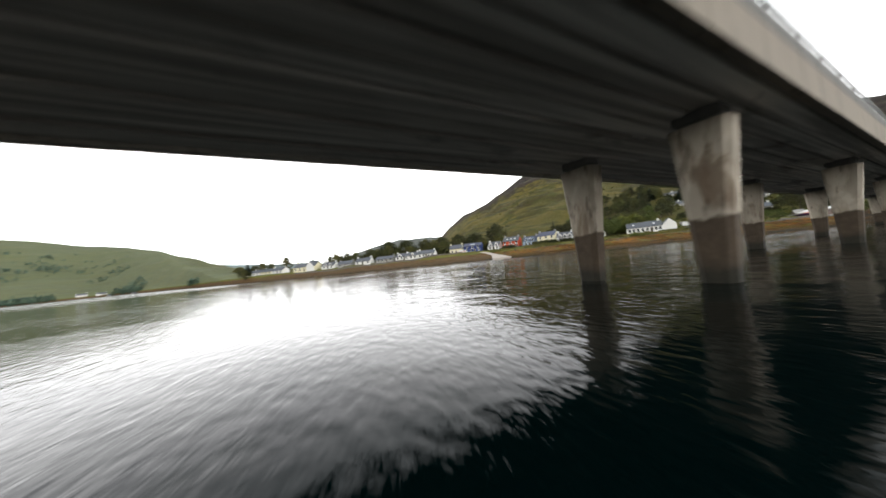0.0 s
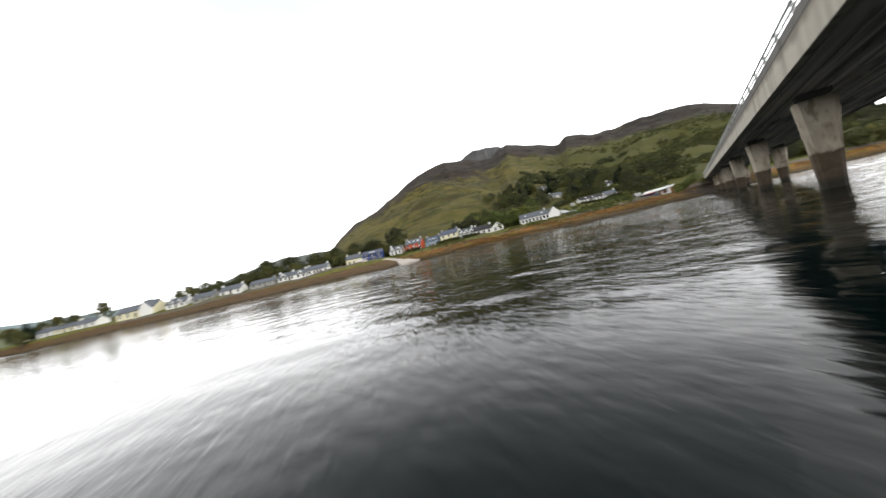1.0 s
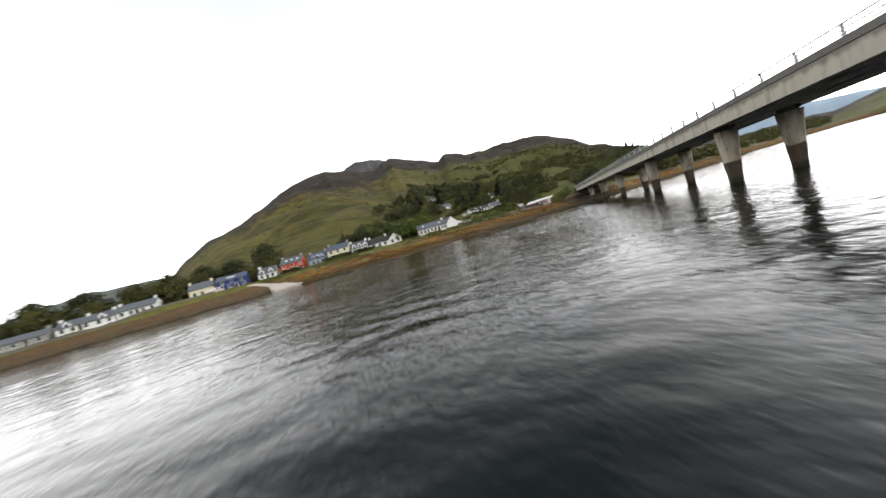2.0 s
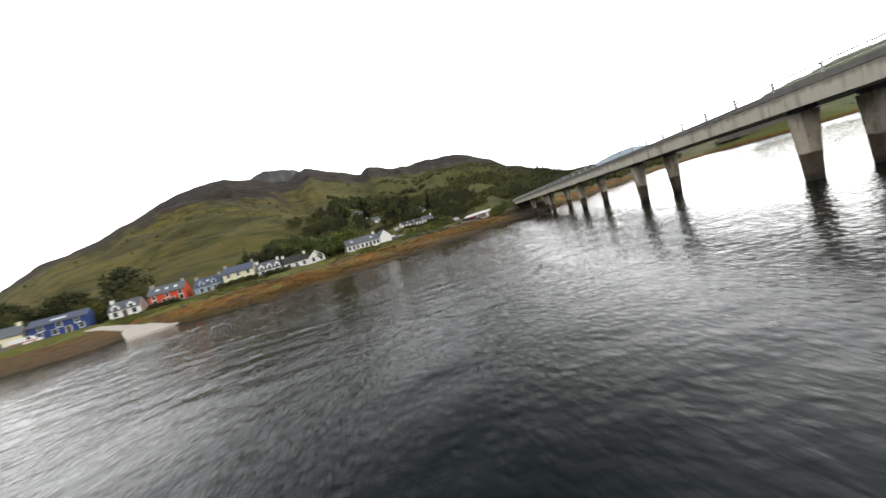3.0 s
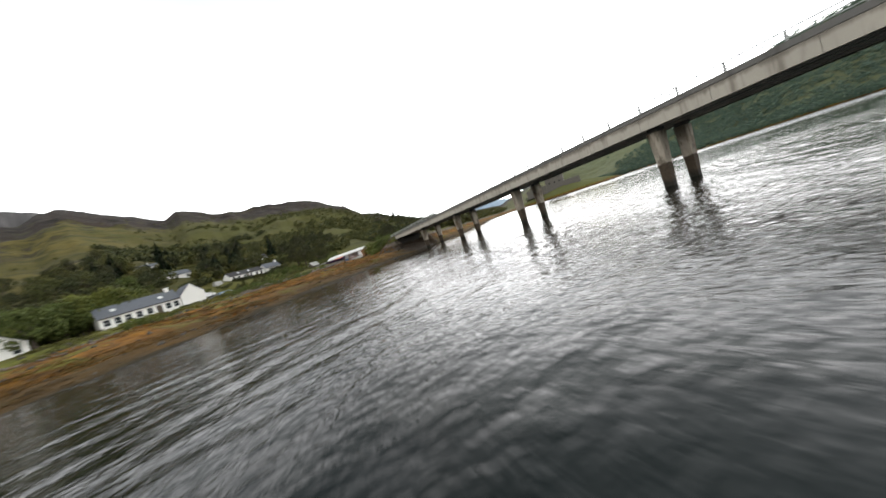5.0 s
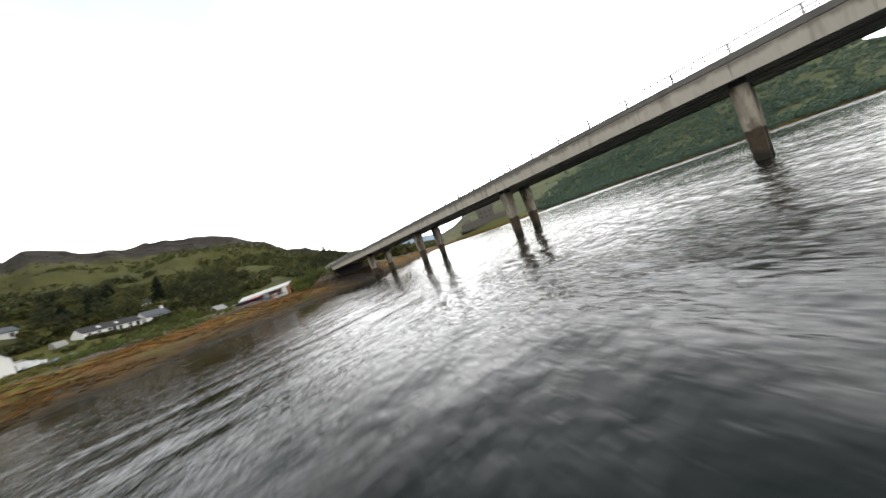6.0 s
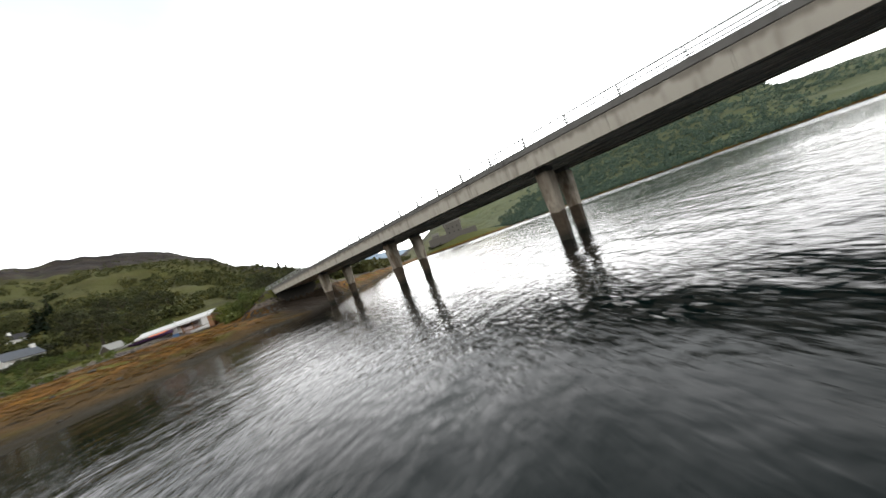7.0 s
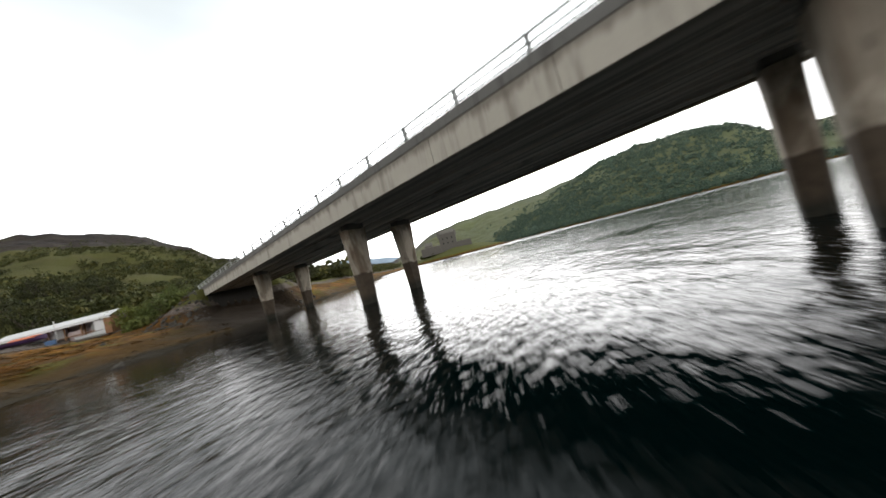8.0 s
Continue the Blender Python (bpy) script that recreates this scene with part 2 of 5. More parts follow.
    slime = k.mix(k.noise(0.8, 5), (0.0124, 0.0099, 0.0050), (0.0372, 0.0260, 0.0099))
    c = k.mix(k.band(zz, 0.02, 0.45, 1.0, 0.0), c, slime)
    k.colour(c)
    k.bump(k.math("ADD", fine, k.math("MULTIPLY", k.noise(3.2, 5, rough=0.7), 0.4)), 0.9, 0.5)
    return k.m


def make_leaf(name, a, b, c):
    k = Mat(name, 0.75, spec=0.2)
    col = k.mix(k.island(), a, b)
    col = k.mix(k.band(k.rand(), 0.2, 0.9, 0, 0.55), col, c)
    # Whole bushes differ: some yellower, some nearly brown.
    kind = k.noise(0.13, 3)
    col = k.mix(k.math("MULTIPLY", k.band(kind, 0.50, 0.64), 0.75), col, (b[0] * 1.45, b[1] * 1.22, b[2]))
    col = k.mix(k.math("MULTIPLY", k.band(k.noise(0.19, 3), 0.54, 0.68), 0.5), col, (a[1] * 0.85, a[1] * 0.72, a[2] * 0.9))
    k.colour(k.mix(k.math("MULTIPLY", k.noise(1.6, 4), 0.45), col, tuple(x * 0.5 for x in a)))
    k.bump(k.noise(5, 3), 0.6, 0.1)
    return k.m


def make_slate(name, a, b):
    k = Mat(name, 0.8, spec=0.2)
    course = k.math("SINE", k.math("MULTIPLY", k.axis(2), 26.0))
    col = k.mix(k.noise(1.8, 5), a, b)
    col = k.mix(k.band(k.noise(0.5, 4), 0.55, 0.75, 0, 0.35), col, (0.12, 0.115, 0.09))
    k.colour(col)
    k.bump(k.math("ADD", k.math("MULTIPLY", course, 0.3), k.noise(14, 3)), 0.4, 0.02)
    return k.m


def make_render(name, colour):
    k = Mat(name, 0.9, spec=0.25)
    col = k.mix(k.noise(0.9, 5), tuple(x * 0.88 for x in colour), colour)
    drip = k.noise(1.6, 4, k.at((1, 1, 0.12)))
    k.colour(k.mix(k.band(drip, 0.58, 0.8, 0, 0.35), col, tuple(x * 0.6 for x in colour)))
    k.bump(k.noise(24, 3), 0.3, 0.01)
    return k.m


def make_rock(name, a, b):
    k = Mat(name, 0.9, spec=0.25)
    col = k.mix(k.noise(1.2, 6), a, b)
    col = k.mix(k.math("MULTIPLY", k.island(), 0.5), col, tuple(x * 0.5 for x in a))
    k.colour(col)
    k.bump(k.noise(4, 6), 0.7, 0.12)
    return k.m


WATER = make_water()
PIER = make_concrete("pier_concrete", (0.30, 0.262, 0.208), (0.12, 0.080, 0.048), band=2.05, streak=0.75)
# South edge panels: a darker, browner base than the north ones.
SOUTH_FASCIA = make_concrete("brown_fascia", (0.235, 0.198, 0.152), (0.105, 0.080, 0.055), streak=0.7)
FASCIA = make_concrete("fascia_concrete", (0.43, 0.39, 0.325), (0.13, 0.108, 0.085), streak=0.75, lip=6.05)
SOFFIT = make_soffit()
PLINTH = make_concrete("weathered_plinth", (0.150, 0.142, 0.130), (0.050, 0.045, 0.041), streak=0.7)
# Abutment concrete, its colour darkened to carry the shade below the deck.
SHADE_WALL = make_concrete("shade_abutment", (0.040, 0.036, 0.031), (0.016, 0.014, 0.012), streak=0.5)
ROAD = plain("asphalt", (0.05, 0.05, 0.052), 0.9)
STEEL = plain("galvanised_steel", (0.44, 0.445, 0.43), 0.65, 0.2, 0.15, 8)
GROUND = make_ground()



# ---------------------------------------------------------------- mesh helpers
def part(name, bm, material, parent=None, label=""):
    """Link a bmesh as one mesh object, under a thing or a part."""
    me = bpy.data.meshes.new(name)
    bm.to_mesh(me)
    bm.free()
    me.materials.append(material)
    ob = new(name, me)
    ob.parent = parent
    return tagged(ob, label)


def share(name, mesh, parent, m):
    """One more piece on a mesh that alike pieces share."""
    ob = new(name, mesh)
    ob.parent = parent
    ob.matrix_basis = m
    return ob


def holder(name, m, label, category, group=""):
    ob = new(name)
    ob.matrix_basis = m
    return tagged(ob, label, category, group)


def add_box(bm, x0, y0, z0, x1, y1, z1, bevel=0.0):
    made = bmesh.ops.create_cube(bm, size=1.0, matrix=Matrix.LocRotScale(((x0 + x1) / 2, (y0 + y1) / 2, (z0 + z1) / 2), None, (abs(x1 - x0), abs(y1 - y0), abs(z1 - z0))))
    if bevel:
        edges = list({e for v in made["verts"] for e in v.link_edges})
        bmesh.ops.bevel(bm, geom=edges, offset=bevel, segments=1, affect="EDGES")
    return bm


def box(x0, y0, z0, x1, y1, z1, bevel=0.0):
    return add_box(bmesh.new(), x0, y0, z0, x1, y1, z1, bevel)


def add_prism(bm, profile, a, b, axis="x"):
    """Pull a closed profile of (u, v) from a to b along x (u, v = y, z) or y (u, v = x, z)."""
    def at(u, v, w):
        return (w, u, v) if axis == "x" else (u, w, v)
    lo = [bm.verts.new(at(u, v, a)) for u, v in profile]
    hi = [bm.verts.new(at(u, v, b)) for u, v in profile]
    n = len(profile)
    bm.faces.new(lo), bm.faces.new(hi[::-1])
    for i in range(n):
        bm.faces.new((lo[(i + 1) % n], lo[i], hi[i], hi[(i + 1) % n]))
    bmesh.ops.recalc_face_normals(bm, faces=bm.faces)
    return bm


def add_tube(bm, p, q, r0, r1=None, sides=8):
    p, q = Vector(p), Vector(q)
    m = Matrix.Translation((p + q) / 2) @ (q - p).to_track_quat("Z", "Y").to_matrix().to_4x4()
    bmesh.ops.create_cone(bm, cap_ends=True, segments=sides, radius1=r0, radius2=r0 if r1 is None else r1, depth=(q - p).length, matrix=m)
    return bm


def mesh_from(name, verts, faces, material, parent=None, smooth=False):
    me = bpy.data.meshes.new(name)
    me.from_pydata([tuple(v) for v in verts], [], [tuple(f) for f in faces])
    me.materials.append(material)
    if smooth:
        me.shade_smooth()
    ob = new(name, me)
    ob.parent = parent
    return ob


# ---------------------------------------------------------------- land
def lattice(ix, iy, seed):
    n = (ix.astype(np.int64) * 374761393 + iy.astype(np.int64) * 668265263 + seed * 974634533) & 0x7FFFFFFF
    n = ((n ^ (n >> 13)) * 1274126177) & 0x7FFFFFFF
    return ((n ^ (n >> 16)) & 0xFFFF) / 65535.0


def soft_noise(x, y, seed=0):
    x, y = np.asarray(x, float), np.asarray(y, float)
    ix, iy = np.floor(x), np.floor(y)
    fx, fy = x - ix, y - iy
    fx, fy = fx * fx * (3 - 2 * fx), fy * fy * (3 - 2 * fy)
    a, b = lattice(ix, iy, seed), lattice(ix + 1, iy, seed)
    c, d = lattice(ix, iy + 1, seed), lattice(ix + 1, iy + 1, seed)
    return (a + (b - a) * fx) * (1 - fy) + (c + (d - c) * fx) * fy - 0.5


def fbm(x, y, size, octaves=5, seed=0):
    total, gain = 0.0, 1.0
    for k in range(octaves):
        total = total + gain * soft_noise(np.asarray(x) / size * 2**k, np.asarray(y) / size * 2**k, seed + k)
        gain *= 0.5
    return total


HUB = np.array((-45.0, 20.0))
# The water's edge, as bearings from HUB (degrees, against the clock) and metres.
EDGE = [(-180, 122), (-168, 135), (-150, 420), (-130, 800), (-94, 800), (-75, 880), (-60, 1050), (-52, 1250), (-48, 1150), (-43, 640), (-36, 455),
        (-32.5, 330), (-29, 205), (-24, 142), (-19, 110), (-13, 92), (-11, 87), (-4.6, 76), (2.6, 67), (15, 58), (29, 52.5), (42, 50.5), (50, 53), (56, 61), (59.5, 74), (61.5, 82), (66, 85), (74, 97), (84, 118), (92, 140), (98, 165),
        (103, 195), (107, 260), (109.5, 560), (113, 860), (126, 900), (145, 600), (165, 200), (180, 122)]
# How wide the beach is below the terrace: bearing, metres.
BEACH = [(-180, 20), (-40, 20), (-28, 34), (-19, 34), (-12, 40), (-4, 56), (4, 60), (14, 54), (25, 50), (40, 50), (56, 50), (62, 38), (66, 34), (98, 34), (106, 24), (110, 20), (180, 20)]
# The skyline: bearing, degrees above the water, metres.
RIDGE = [(-180, 2.50, 500), (-150, 3.50, 1000), (-130, 5.00, 1500), (-110, 4.00, 1600), (-103, 4.20, 1700), (-98, 4.70, 1700), (-95, 5.30, 1600), (-92, 7.70, 1500), (-87, 9.00, 1500), (-81, 9.30, 1500),
         (-76, 8.60, 1550), (-71, 7.60, 1800), (-66, 7.00, 2000), (-60, 6.60, 2000), (-54, 6.10, 2000), (-48, 5.50, 2000), (-44, 4.50, 1900), (-41, 2.80, 1500), (-36, 1.70, 900), (-29, 2.10, 560), (-24.5, 3.20, 480),
         (-20, 3.70, 520), (-16.5, 5.30, 600), (-13, 7.20, 660), (-10.7, 7.90, 720), (-8, 10.00, 780), (-4.2, 12.15, 850), (0, 13.05, 880), (4, 13.45, 900), (7, 13.15, 900), (11, 13.75, 900),
         (12.4, 14.4, 900), (14.9, 14.7, 900), (16.2, 13.9, 900), (24, 16.25, 850), (25.4, 16.6, 830), (27, 16.2, 820), (28.6, 15.1, 800), (31, 15.4, 780), (33, 16.3, 760), (38, 16.85, 680), (42.4, 16.05, 620), (46.6, 14.75, 560), (50, 12.85, 520),
         (54, 10.85, 500), (59, 8.85, 480), (62.5, 6.60, 470), (65, 4.20, 470), (68, 2.70, 500), (76, 2.00, 600), (84, 1.60, 700), (94, 1.30, 800), (97.5, 1.30, 900), (100.2, 2.50, 1400), (103, 4.10, 1500), (106, 5.30, 1600), (110, 6.10, 1600), (115, 6.70, 1700), (119, 7.20, 1800), (124, 7.20, 1800), (140, 6.00, 1500), (165, 3.00, 700), (180, 2.50, 500)]


def table(rows, bearing, column):
    rows = np.array(rows, float)
    return np.interp(bearing, rows[:, 0], rows[:, column])


def edge_of(bearing):
    """Metres from HUB to the water's edge."""
    base = table(EDGE, bearing, 1)
    a = np.radians(bearing)
    return base * (1 + 0.035 * fbm(np.cos(a) * 40, np.sin(a) * 40, 4.0, 4, 11)) + 1.5 * fbm(np.cos(a) * 90, np.sin(a) * 90, 3.0, 3, 5)


def back_of(bearing):
    """Metres from HUB to where gardens and trees may begin."""
    return edge_of(bearing) + np.maximum(table(BEACH, bearing, 1) - 34, 0)


def ridge_of(bearing):
    far = table(RIDGE, bearing, 2)
    high = table(RIDGE, bearing, 1)
    a = np.radians(bearing)
    rough = fbm(np.cos(a) * 60, np.sin(a) * 60, 2.2, 5, 3)
    return far, far * np.tan(np.radians(high + 0.32 * rough)) + 2.5


def ground_z(x, y):
    """Height of the land (below 0: loch bed)."""
    x, y = np.asarray(x, float), np.asarray(y, float)
    dx, dy = x - HUB[0], y - HUB[1]
    r, bearing = np.hypot(dx, dy), np.degrees(np.arctan2(dy, dx))
    rs = edge_of(bearing)
    rr, top = ridge_of(bearing)
    s = r - rs
    beach = table(BEACH, bearing, 1)
    terrace = beach + 20
    shelf = 4.8
    z = np.where(s < 0, np.maximum(s * 0.10, -4.0), shelf * np.clip(s / beach, 0, 1) ** 0.95)
    u = np.clip((s - terrace) / np.maximum(rr - rs - terrace, 30), 0, 1)
    rise = np.maximum(top - shelf, 0) * (0.8 * u**1.04 + 0.2 * u * u * (3 - 2 * u))
    lumps = fbm(x, y, 150, 6, 21) * np.clip(top, 0, 160) * 0.10 * np.clip(u * 3, 0, 1) * np.clip((1 - u) * 4, 0.0, 1)
    gully = -np.abs(fbm(x, y, 75, 4, 33)) * np.clip(top, 0, 160) * 0.10 * np.clip(u * 3, 0, 1) * np.clip((1 - u) * 3, 0, 1)
    gully = gully + fbm(x, y, 26, 4, 37) * 2.6 * np.clip(u * 6, 0, 1) * np.clip((1 - u) * 6, 0.25, 1)
    past = np.clip((r - rr) / np.maximum(rr * 0.5, 100), 0, 1)
    z = z + (rise + lumps + gully) * (1 - 0.75 * past)
    small = fbm(x, y, 7.0, 4, 8) * np.clip(s / 6, 0.0, 1) * np.where(s < beach, 0.75, 0.3) * np.clip(1.2 - u * 3, 0.3, 1)
    z = z + small
    bank = 6.38 - 0.62 * np.maximum(0, np.abs(y + 2.15) - 5.0) - 0.75 * np.maximum(0, 59.8 - x) + 0.25 * fbm(x, y, 3.0, 3, 15)
    bank = bank - 3.4 * np.clip((5.6 - np.abs(y + 2.15)) / 2.6, 0, 1) * np.clip((60.6 - x) / 0.6, 0, 1)
    return np.where((x > 44) & (x < 240), np.maximum(z, bank), z)


def build_ground():
    fine = np.arange(-56, 112, 0.25)
    rest = np.arange(112, 304.01, 0.8)
    bearings = np.concatenate([fine, rest])
    bearings = bearings[bearings < 303.9]
    wrapped = (bearings + 180) % 360 - 180
    rs = edge_of(wrapped)
    rr, top = ridge_of(wrapped)
    near = np.concatenate([np.linspace(-28, -4, 5), np.linspace(-2, 70, 54), np.linspace(73, 100, 12)])
    up = np.linspace(0, 1, 58)[1:] ** 1.15
    past = np.array([1.04, 1.1, 1.2, 1.4, 1.8])
    rings = []
    for o in near:
        rings.append(rs + o)
    start = rs + 100
    end = np.maximum(rr, start + 60)
    for u in up:
        rings.append(start + (end - start) * u)
    for p in past:
        rings.append(end * p)
    rings.append(np.full_like(rs, 4200.0))
    r = np.array(rings)
    a = np.radians(wrapped)[None, :]
    x, y = HUB[0] + r * np.cos(a), HUB[1] + r * np.sin(a)
    z = ground_z(x, y)
    z[-1] = np.minimum(z[-1], 6.0)
    rows, cols = r.shape
    verts = np.stack([x, y, z], -1).reshape(-1, 3)
    i, j = np.meshgrid(np.arange(rows - 1), np.arange(cols), indexing="ij")
    k = (j + 1) % cols
    faces = np.stack([i * cols + j, (i + 1) * cols + j, (i + 1) * cols + k, i * cols + k], -1).reshape(-1, 4)
    ob = mesh_from("ground", verts.tolist(), faces.tolist(), GROUND, smooth=True)
    u = np.clip((r - rs - 90) / np.maximum(rr - rs - 90, 30), 0, 1.2)
    cover = np.clip((u - 0.35) / 0.5, 0, 1) + 0.35 * fbm(x, y, 220, 4, 41)
    cover += (0.16 * np.clip((wrapped - 6) / 8, 0, 1) * np.clip((46 - wrapped) / 6, 0, 1))[None, :]
    cover += (0.05 * np.clip((wrapped + 24) / 8, 0, 1) * np.clip((12 - wrapped) / 8, 0, 1))[None, :]
    cover -= (np.maximum(0.5 * np.clip((-36 - wrapped) / 16, 0, 1), 0.22 * (wrapped > 100)) + 0.42 * np.clip((wrapped - 36) / 14, 0, 1))[None, :]
    field = np.clip(1.3 - np.abs(r - rs - (table(BEACH, wrapped, 1) + 16)[None, :]) / 42, 0, 1) * np.ones_like(x)
    drab = np.clip((wrapped - 59) / 6, 0, 1)[None, :] * np.ones_like(x)
    lush = (np.clip((26 - wrapped) / 16, 0, 1) * np.clip((wrapped + 46) / 10, 0, 1))[None, :] * np.ones_like(x)
    # Bearings of the far slopes that take the painted haze.
    far_haze = np.maximum(np.clip((-36 - wrapped) / 16, 0, 1), np.clip((wrapped - 98) / 8, 0, 1))[None, :] * np.ones_like(x)
    stony = (np.clip((17 - wrapped) / 7, 0, 1) * (wrapped > -44))[None, :] * np.ones_like(x)
    field = np.maximum(field * 0.9, np.clip(fbm(x, y, 160, 3, 77) * 3 - 0.4, 0, 1) * np.clip((-36 - wrapped) / 16, 0, 1)[None, :])
    # Where the ground has no weed and takes the painted deck shade.
    bare_shade = np.clip(2.0 - np.abs(y + 1.5) / 5.5, 0, 1) * (x > 40) * (x < 74)
    for name, data in (("cover", cover), ("field", field), ("bare_shade", bare_shade), ("stony", stony), ("far_haze", far_haze), ("lush", lush), ("drab", drab)):
        layer = ob.data.attributes.new(name, "FLOAT", "POINT")
        layer.data.foreach_set("value", data.astype(np.float32).ravel())
    return tagged(ob, "grassy hillside above an orange seaweed shore", "ground", kind="structure")


build_ground()

# The loch: one sheet to the horizon, with real wind waves where the camera passes low.
def spaced(lo, hi, step, reach):
    """Even steps from lo to hi, then ever wider ones out to the horizon."""
    out = step * 1.35 ** np.arange(1, 40)
    out = np.cumsum(out)
    out = np.append(out[out < reach - 200], reach)
    return np.concatenate([lo - out[::-1], np.arange(lo, hi + step / 2, step), hi + out])


def build_water():
    gx, gy = spaced(-122, 66, 0.27, 4150), spaced(-40, 74, 0.27, 4150)
    x, y = np.meshgrid(gx, gy, indexing="xy")
    inner = np.clip((100 - np.abs(x + 25)) / 14, 0, 1) * np.clip((61 - np.abs(y - 16)) / 12, 0, 1)
    gust = np.clip(0.78 + 1.7 * fbm(x * 0.6, y, 15, 4, 51), 0.22, 1.5)
    rng = np.random.default_rng(12)
    z = np.zeros_like(x)
    for length in np.geomspace(1.0, 3.2, 26):
        turn = radians(22 + rng.normal() * 40)
        k = 2 * math.pi / length
        phase = k * (x * math.cos(turn) + y * math.sin(turn)) + rng.random() * 6.28 + 1.3 * fbm(x, y, length * 6, 1, 60)
        wave = np.sin(phase)
        z += (wave + 0.25 * np.cos(2 * phase)) * 0.013 / k * min(1.0, 1.8 / length)
    bearing, out = np.degrees(np.arctan2(y - HUB[1], x - HUB[0])), np.hypot(x - HUB[0], y - HUB[1])
    calmest = np.interp(bearing, (-20, 4, 30), (0.35, 0.35, 0.85))
    lee = np.maximum(np.clip((edge_of(bearing) - out) / 34, 0, 1), calmest)
    z *= inner * gust * lee * np.interp(x, (-90, -55, -18, 4), (0.35, 1.15, 1.15, 0.6))
    rows, cols = x.shape
    verts = np.stack([x, y, z], -1).reshape(-1, 3)
    i, j = np.meshgrid(np.arange(rows - 1), np.arange(cols - 1), indexing="ij")
    a = (i * cols + j).ravel()
    faces = np.stack([a, a + 1, a + cols + 1, a + cols], -1)
    ob = mesh_from("water", verts.tolist(), faces.tolist(), WATER, smooth=True)
    layer = ob.data.attributes.new("lee", "FLOAT", "POINT")
    layer.data.foreach_set("value", lee.astype(np.float32).ravel())
    return tagged(ob, "dark rippled loch water under grey sky", "water", kind="structure")


build_water()


# ---------------------------------------------------------------- far mountains
def mountains(name, rows, radius, material, label):
    lo, hi = rows[0][0], rows[-1][0]
    bearing = np.arange(lo, hi + 0.01, 0.15)
    high = np.interp(bearing, [r[0] for r in rows], [r[1] for r in rows])
    a = np.radians(bearing)
    high = high + 0.35 * fbm(bearing, bearing * 0 + 3.3, 3.0, 5, 9) * np.clip(high, 0, 1)
    verts, faces = [], []
    levels = [(1.0, 0.0), (1.06, 0.45), (1.14, 0.8), (1.2, 1.0), (1.3, 0.7), (1.5, 0.0)]
    for out, part_up in levels:
        r = radius * (out + 0.03 * fbm(bearing, bearing * 0 + out * 50, 2.0, 4, 4) * (0 < part_up < 1))
        h = radius * 1.2 * np.tan(np.radians(high)) * part_up * (1 + 0.25 * fbm(bearing, bearing * 0 + out * 90, 1.5, 4, 6) * (part_up < 1))
        verts += np.stack([HUB[0] + r * np.cos(a), HUB[1] + r * np.sin(a), h - 1], -1).tolist()
    n = len(bearing)
    for i in range(len(levels) - 1):
        for j in range(n - 1):
            faces.append((i * n + j, i * n + j + 1, (i + 1) * n + j + 1, (i + 1) * n + j))
    ob = mesh_from(name, verts, faces, material, smooth=True)
    return tagged(ob, label, "mountain", kind="structure")


# Aerial haze is painted into these two colours: paler and bluer with distance.
HAZE_BLUE = plain("haze_blue_moor", (0.27, 0.34, 0.42), 1.0, 0, 0.18, 0.004, 0.0)
HAZE_GREY = plain("haze_grey_hill", (0.15, 0.19, 0.19), 1.0, 0, 0.2, 0.006, 0.0)
mountains("backdrop_mountain", [(-52, 0.3), (-47, 2.1), (-44, 2.5), (-40, 2.4), (-36, 2.9), (-32, 3.9), (-27.5, 4.2), (-24, 3.2), (-19, 2.4), (-12, 1)], 2900, HAZE_BLUE, "distant mountains hazed blue under low cloud")
mountains("backdrop_hill", [(74, 0.4), (80, 1.7), (88, 2.3), (94, 2.6), (99, 2.9), (104, 2.6), (110, 1)], 2600, HAZE_GREY, "distant hills hazed blue-grey up the loch")

CRAG = plain("grey_crag", (0.105, 0.110, 0.095), 1.0, 0, 0.35, 0.02, 0.0)
mountains("backdrop_crag", [(58, 2.0), (62, 4.9), (66, 5.2), (68.5, 4.9), (70, 5.2), (73, 4.5), (76, 3.9), (79, 3.0), (83, 1.6), (88, 0.4)], 1250, CRAG, "grey craggy hill behind the village")
# The mist on the knoll is only a grey mixed into its colour.
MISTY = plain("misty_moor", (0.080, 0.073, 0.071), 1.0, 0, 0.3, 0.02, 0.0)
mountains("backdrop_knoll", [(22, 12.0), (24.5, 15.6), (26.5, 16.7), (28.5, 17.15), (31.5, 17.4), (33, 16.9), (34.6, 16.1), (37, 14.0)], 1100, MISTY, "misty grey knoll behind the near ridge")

# ---------------------------------------------------------------- the bridge
SPAN, NORTH, SOUTH = 20.0, 2.1, -6.4
WEST, EAST = -160.0, 60.0
bridge = holder("road_bridge", pose(0, 0, 0), "long concrete road bridge on paired piers in the loch", "bridge")


def column_mesh():
    """A chamfered column that widens towards its head."""
    bm = bmesh.new()
    rings = []
    for z, hx, hy in ((-2.0, 0.38, 0.42), (0.0, 0.385, 0.45), (2.0, 0.41, 0.57), (4.2, 0.445, 0.76), (4.92, 0.46, 0.82)):
        c = 0.17
        pts = [(hx, -hy + c), (hx, hy - c), (hx - c, hy), (-hx + c, hy), (-hx, hy - c), (-hx, -hy + c), (-hx + c, -hy), (hx - c, -hy)]
        rings.append([bm.verts.new((x, y, z)) for x, y in pts])
    for lo, hi in zip(rings, rings[1:]):
        for i in range(8):
            bm.faces.new((lo[i], lo[(i + 1) % 8], hi[(i + 1) % 8], hi[i]))
    bm.faces.new(rings[-1]), bm.faces.new(rings[0][::-1])
    return bm


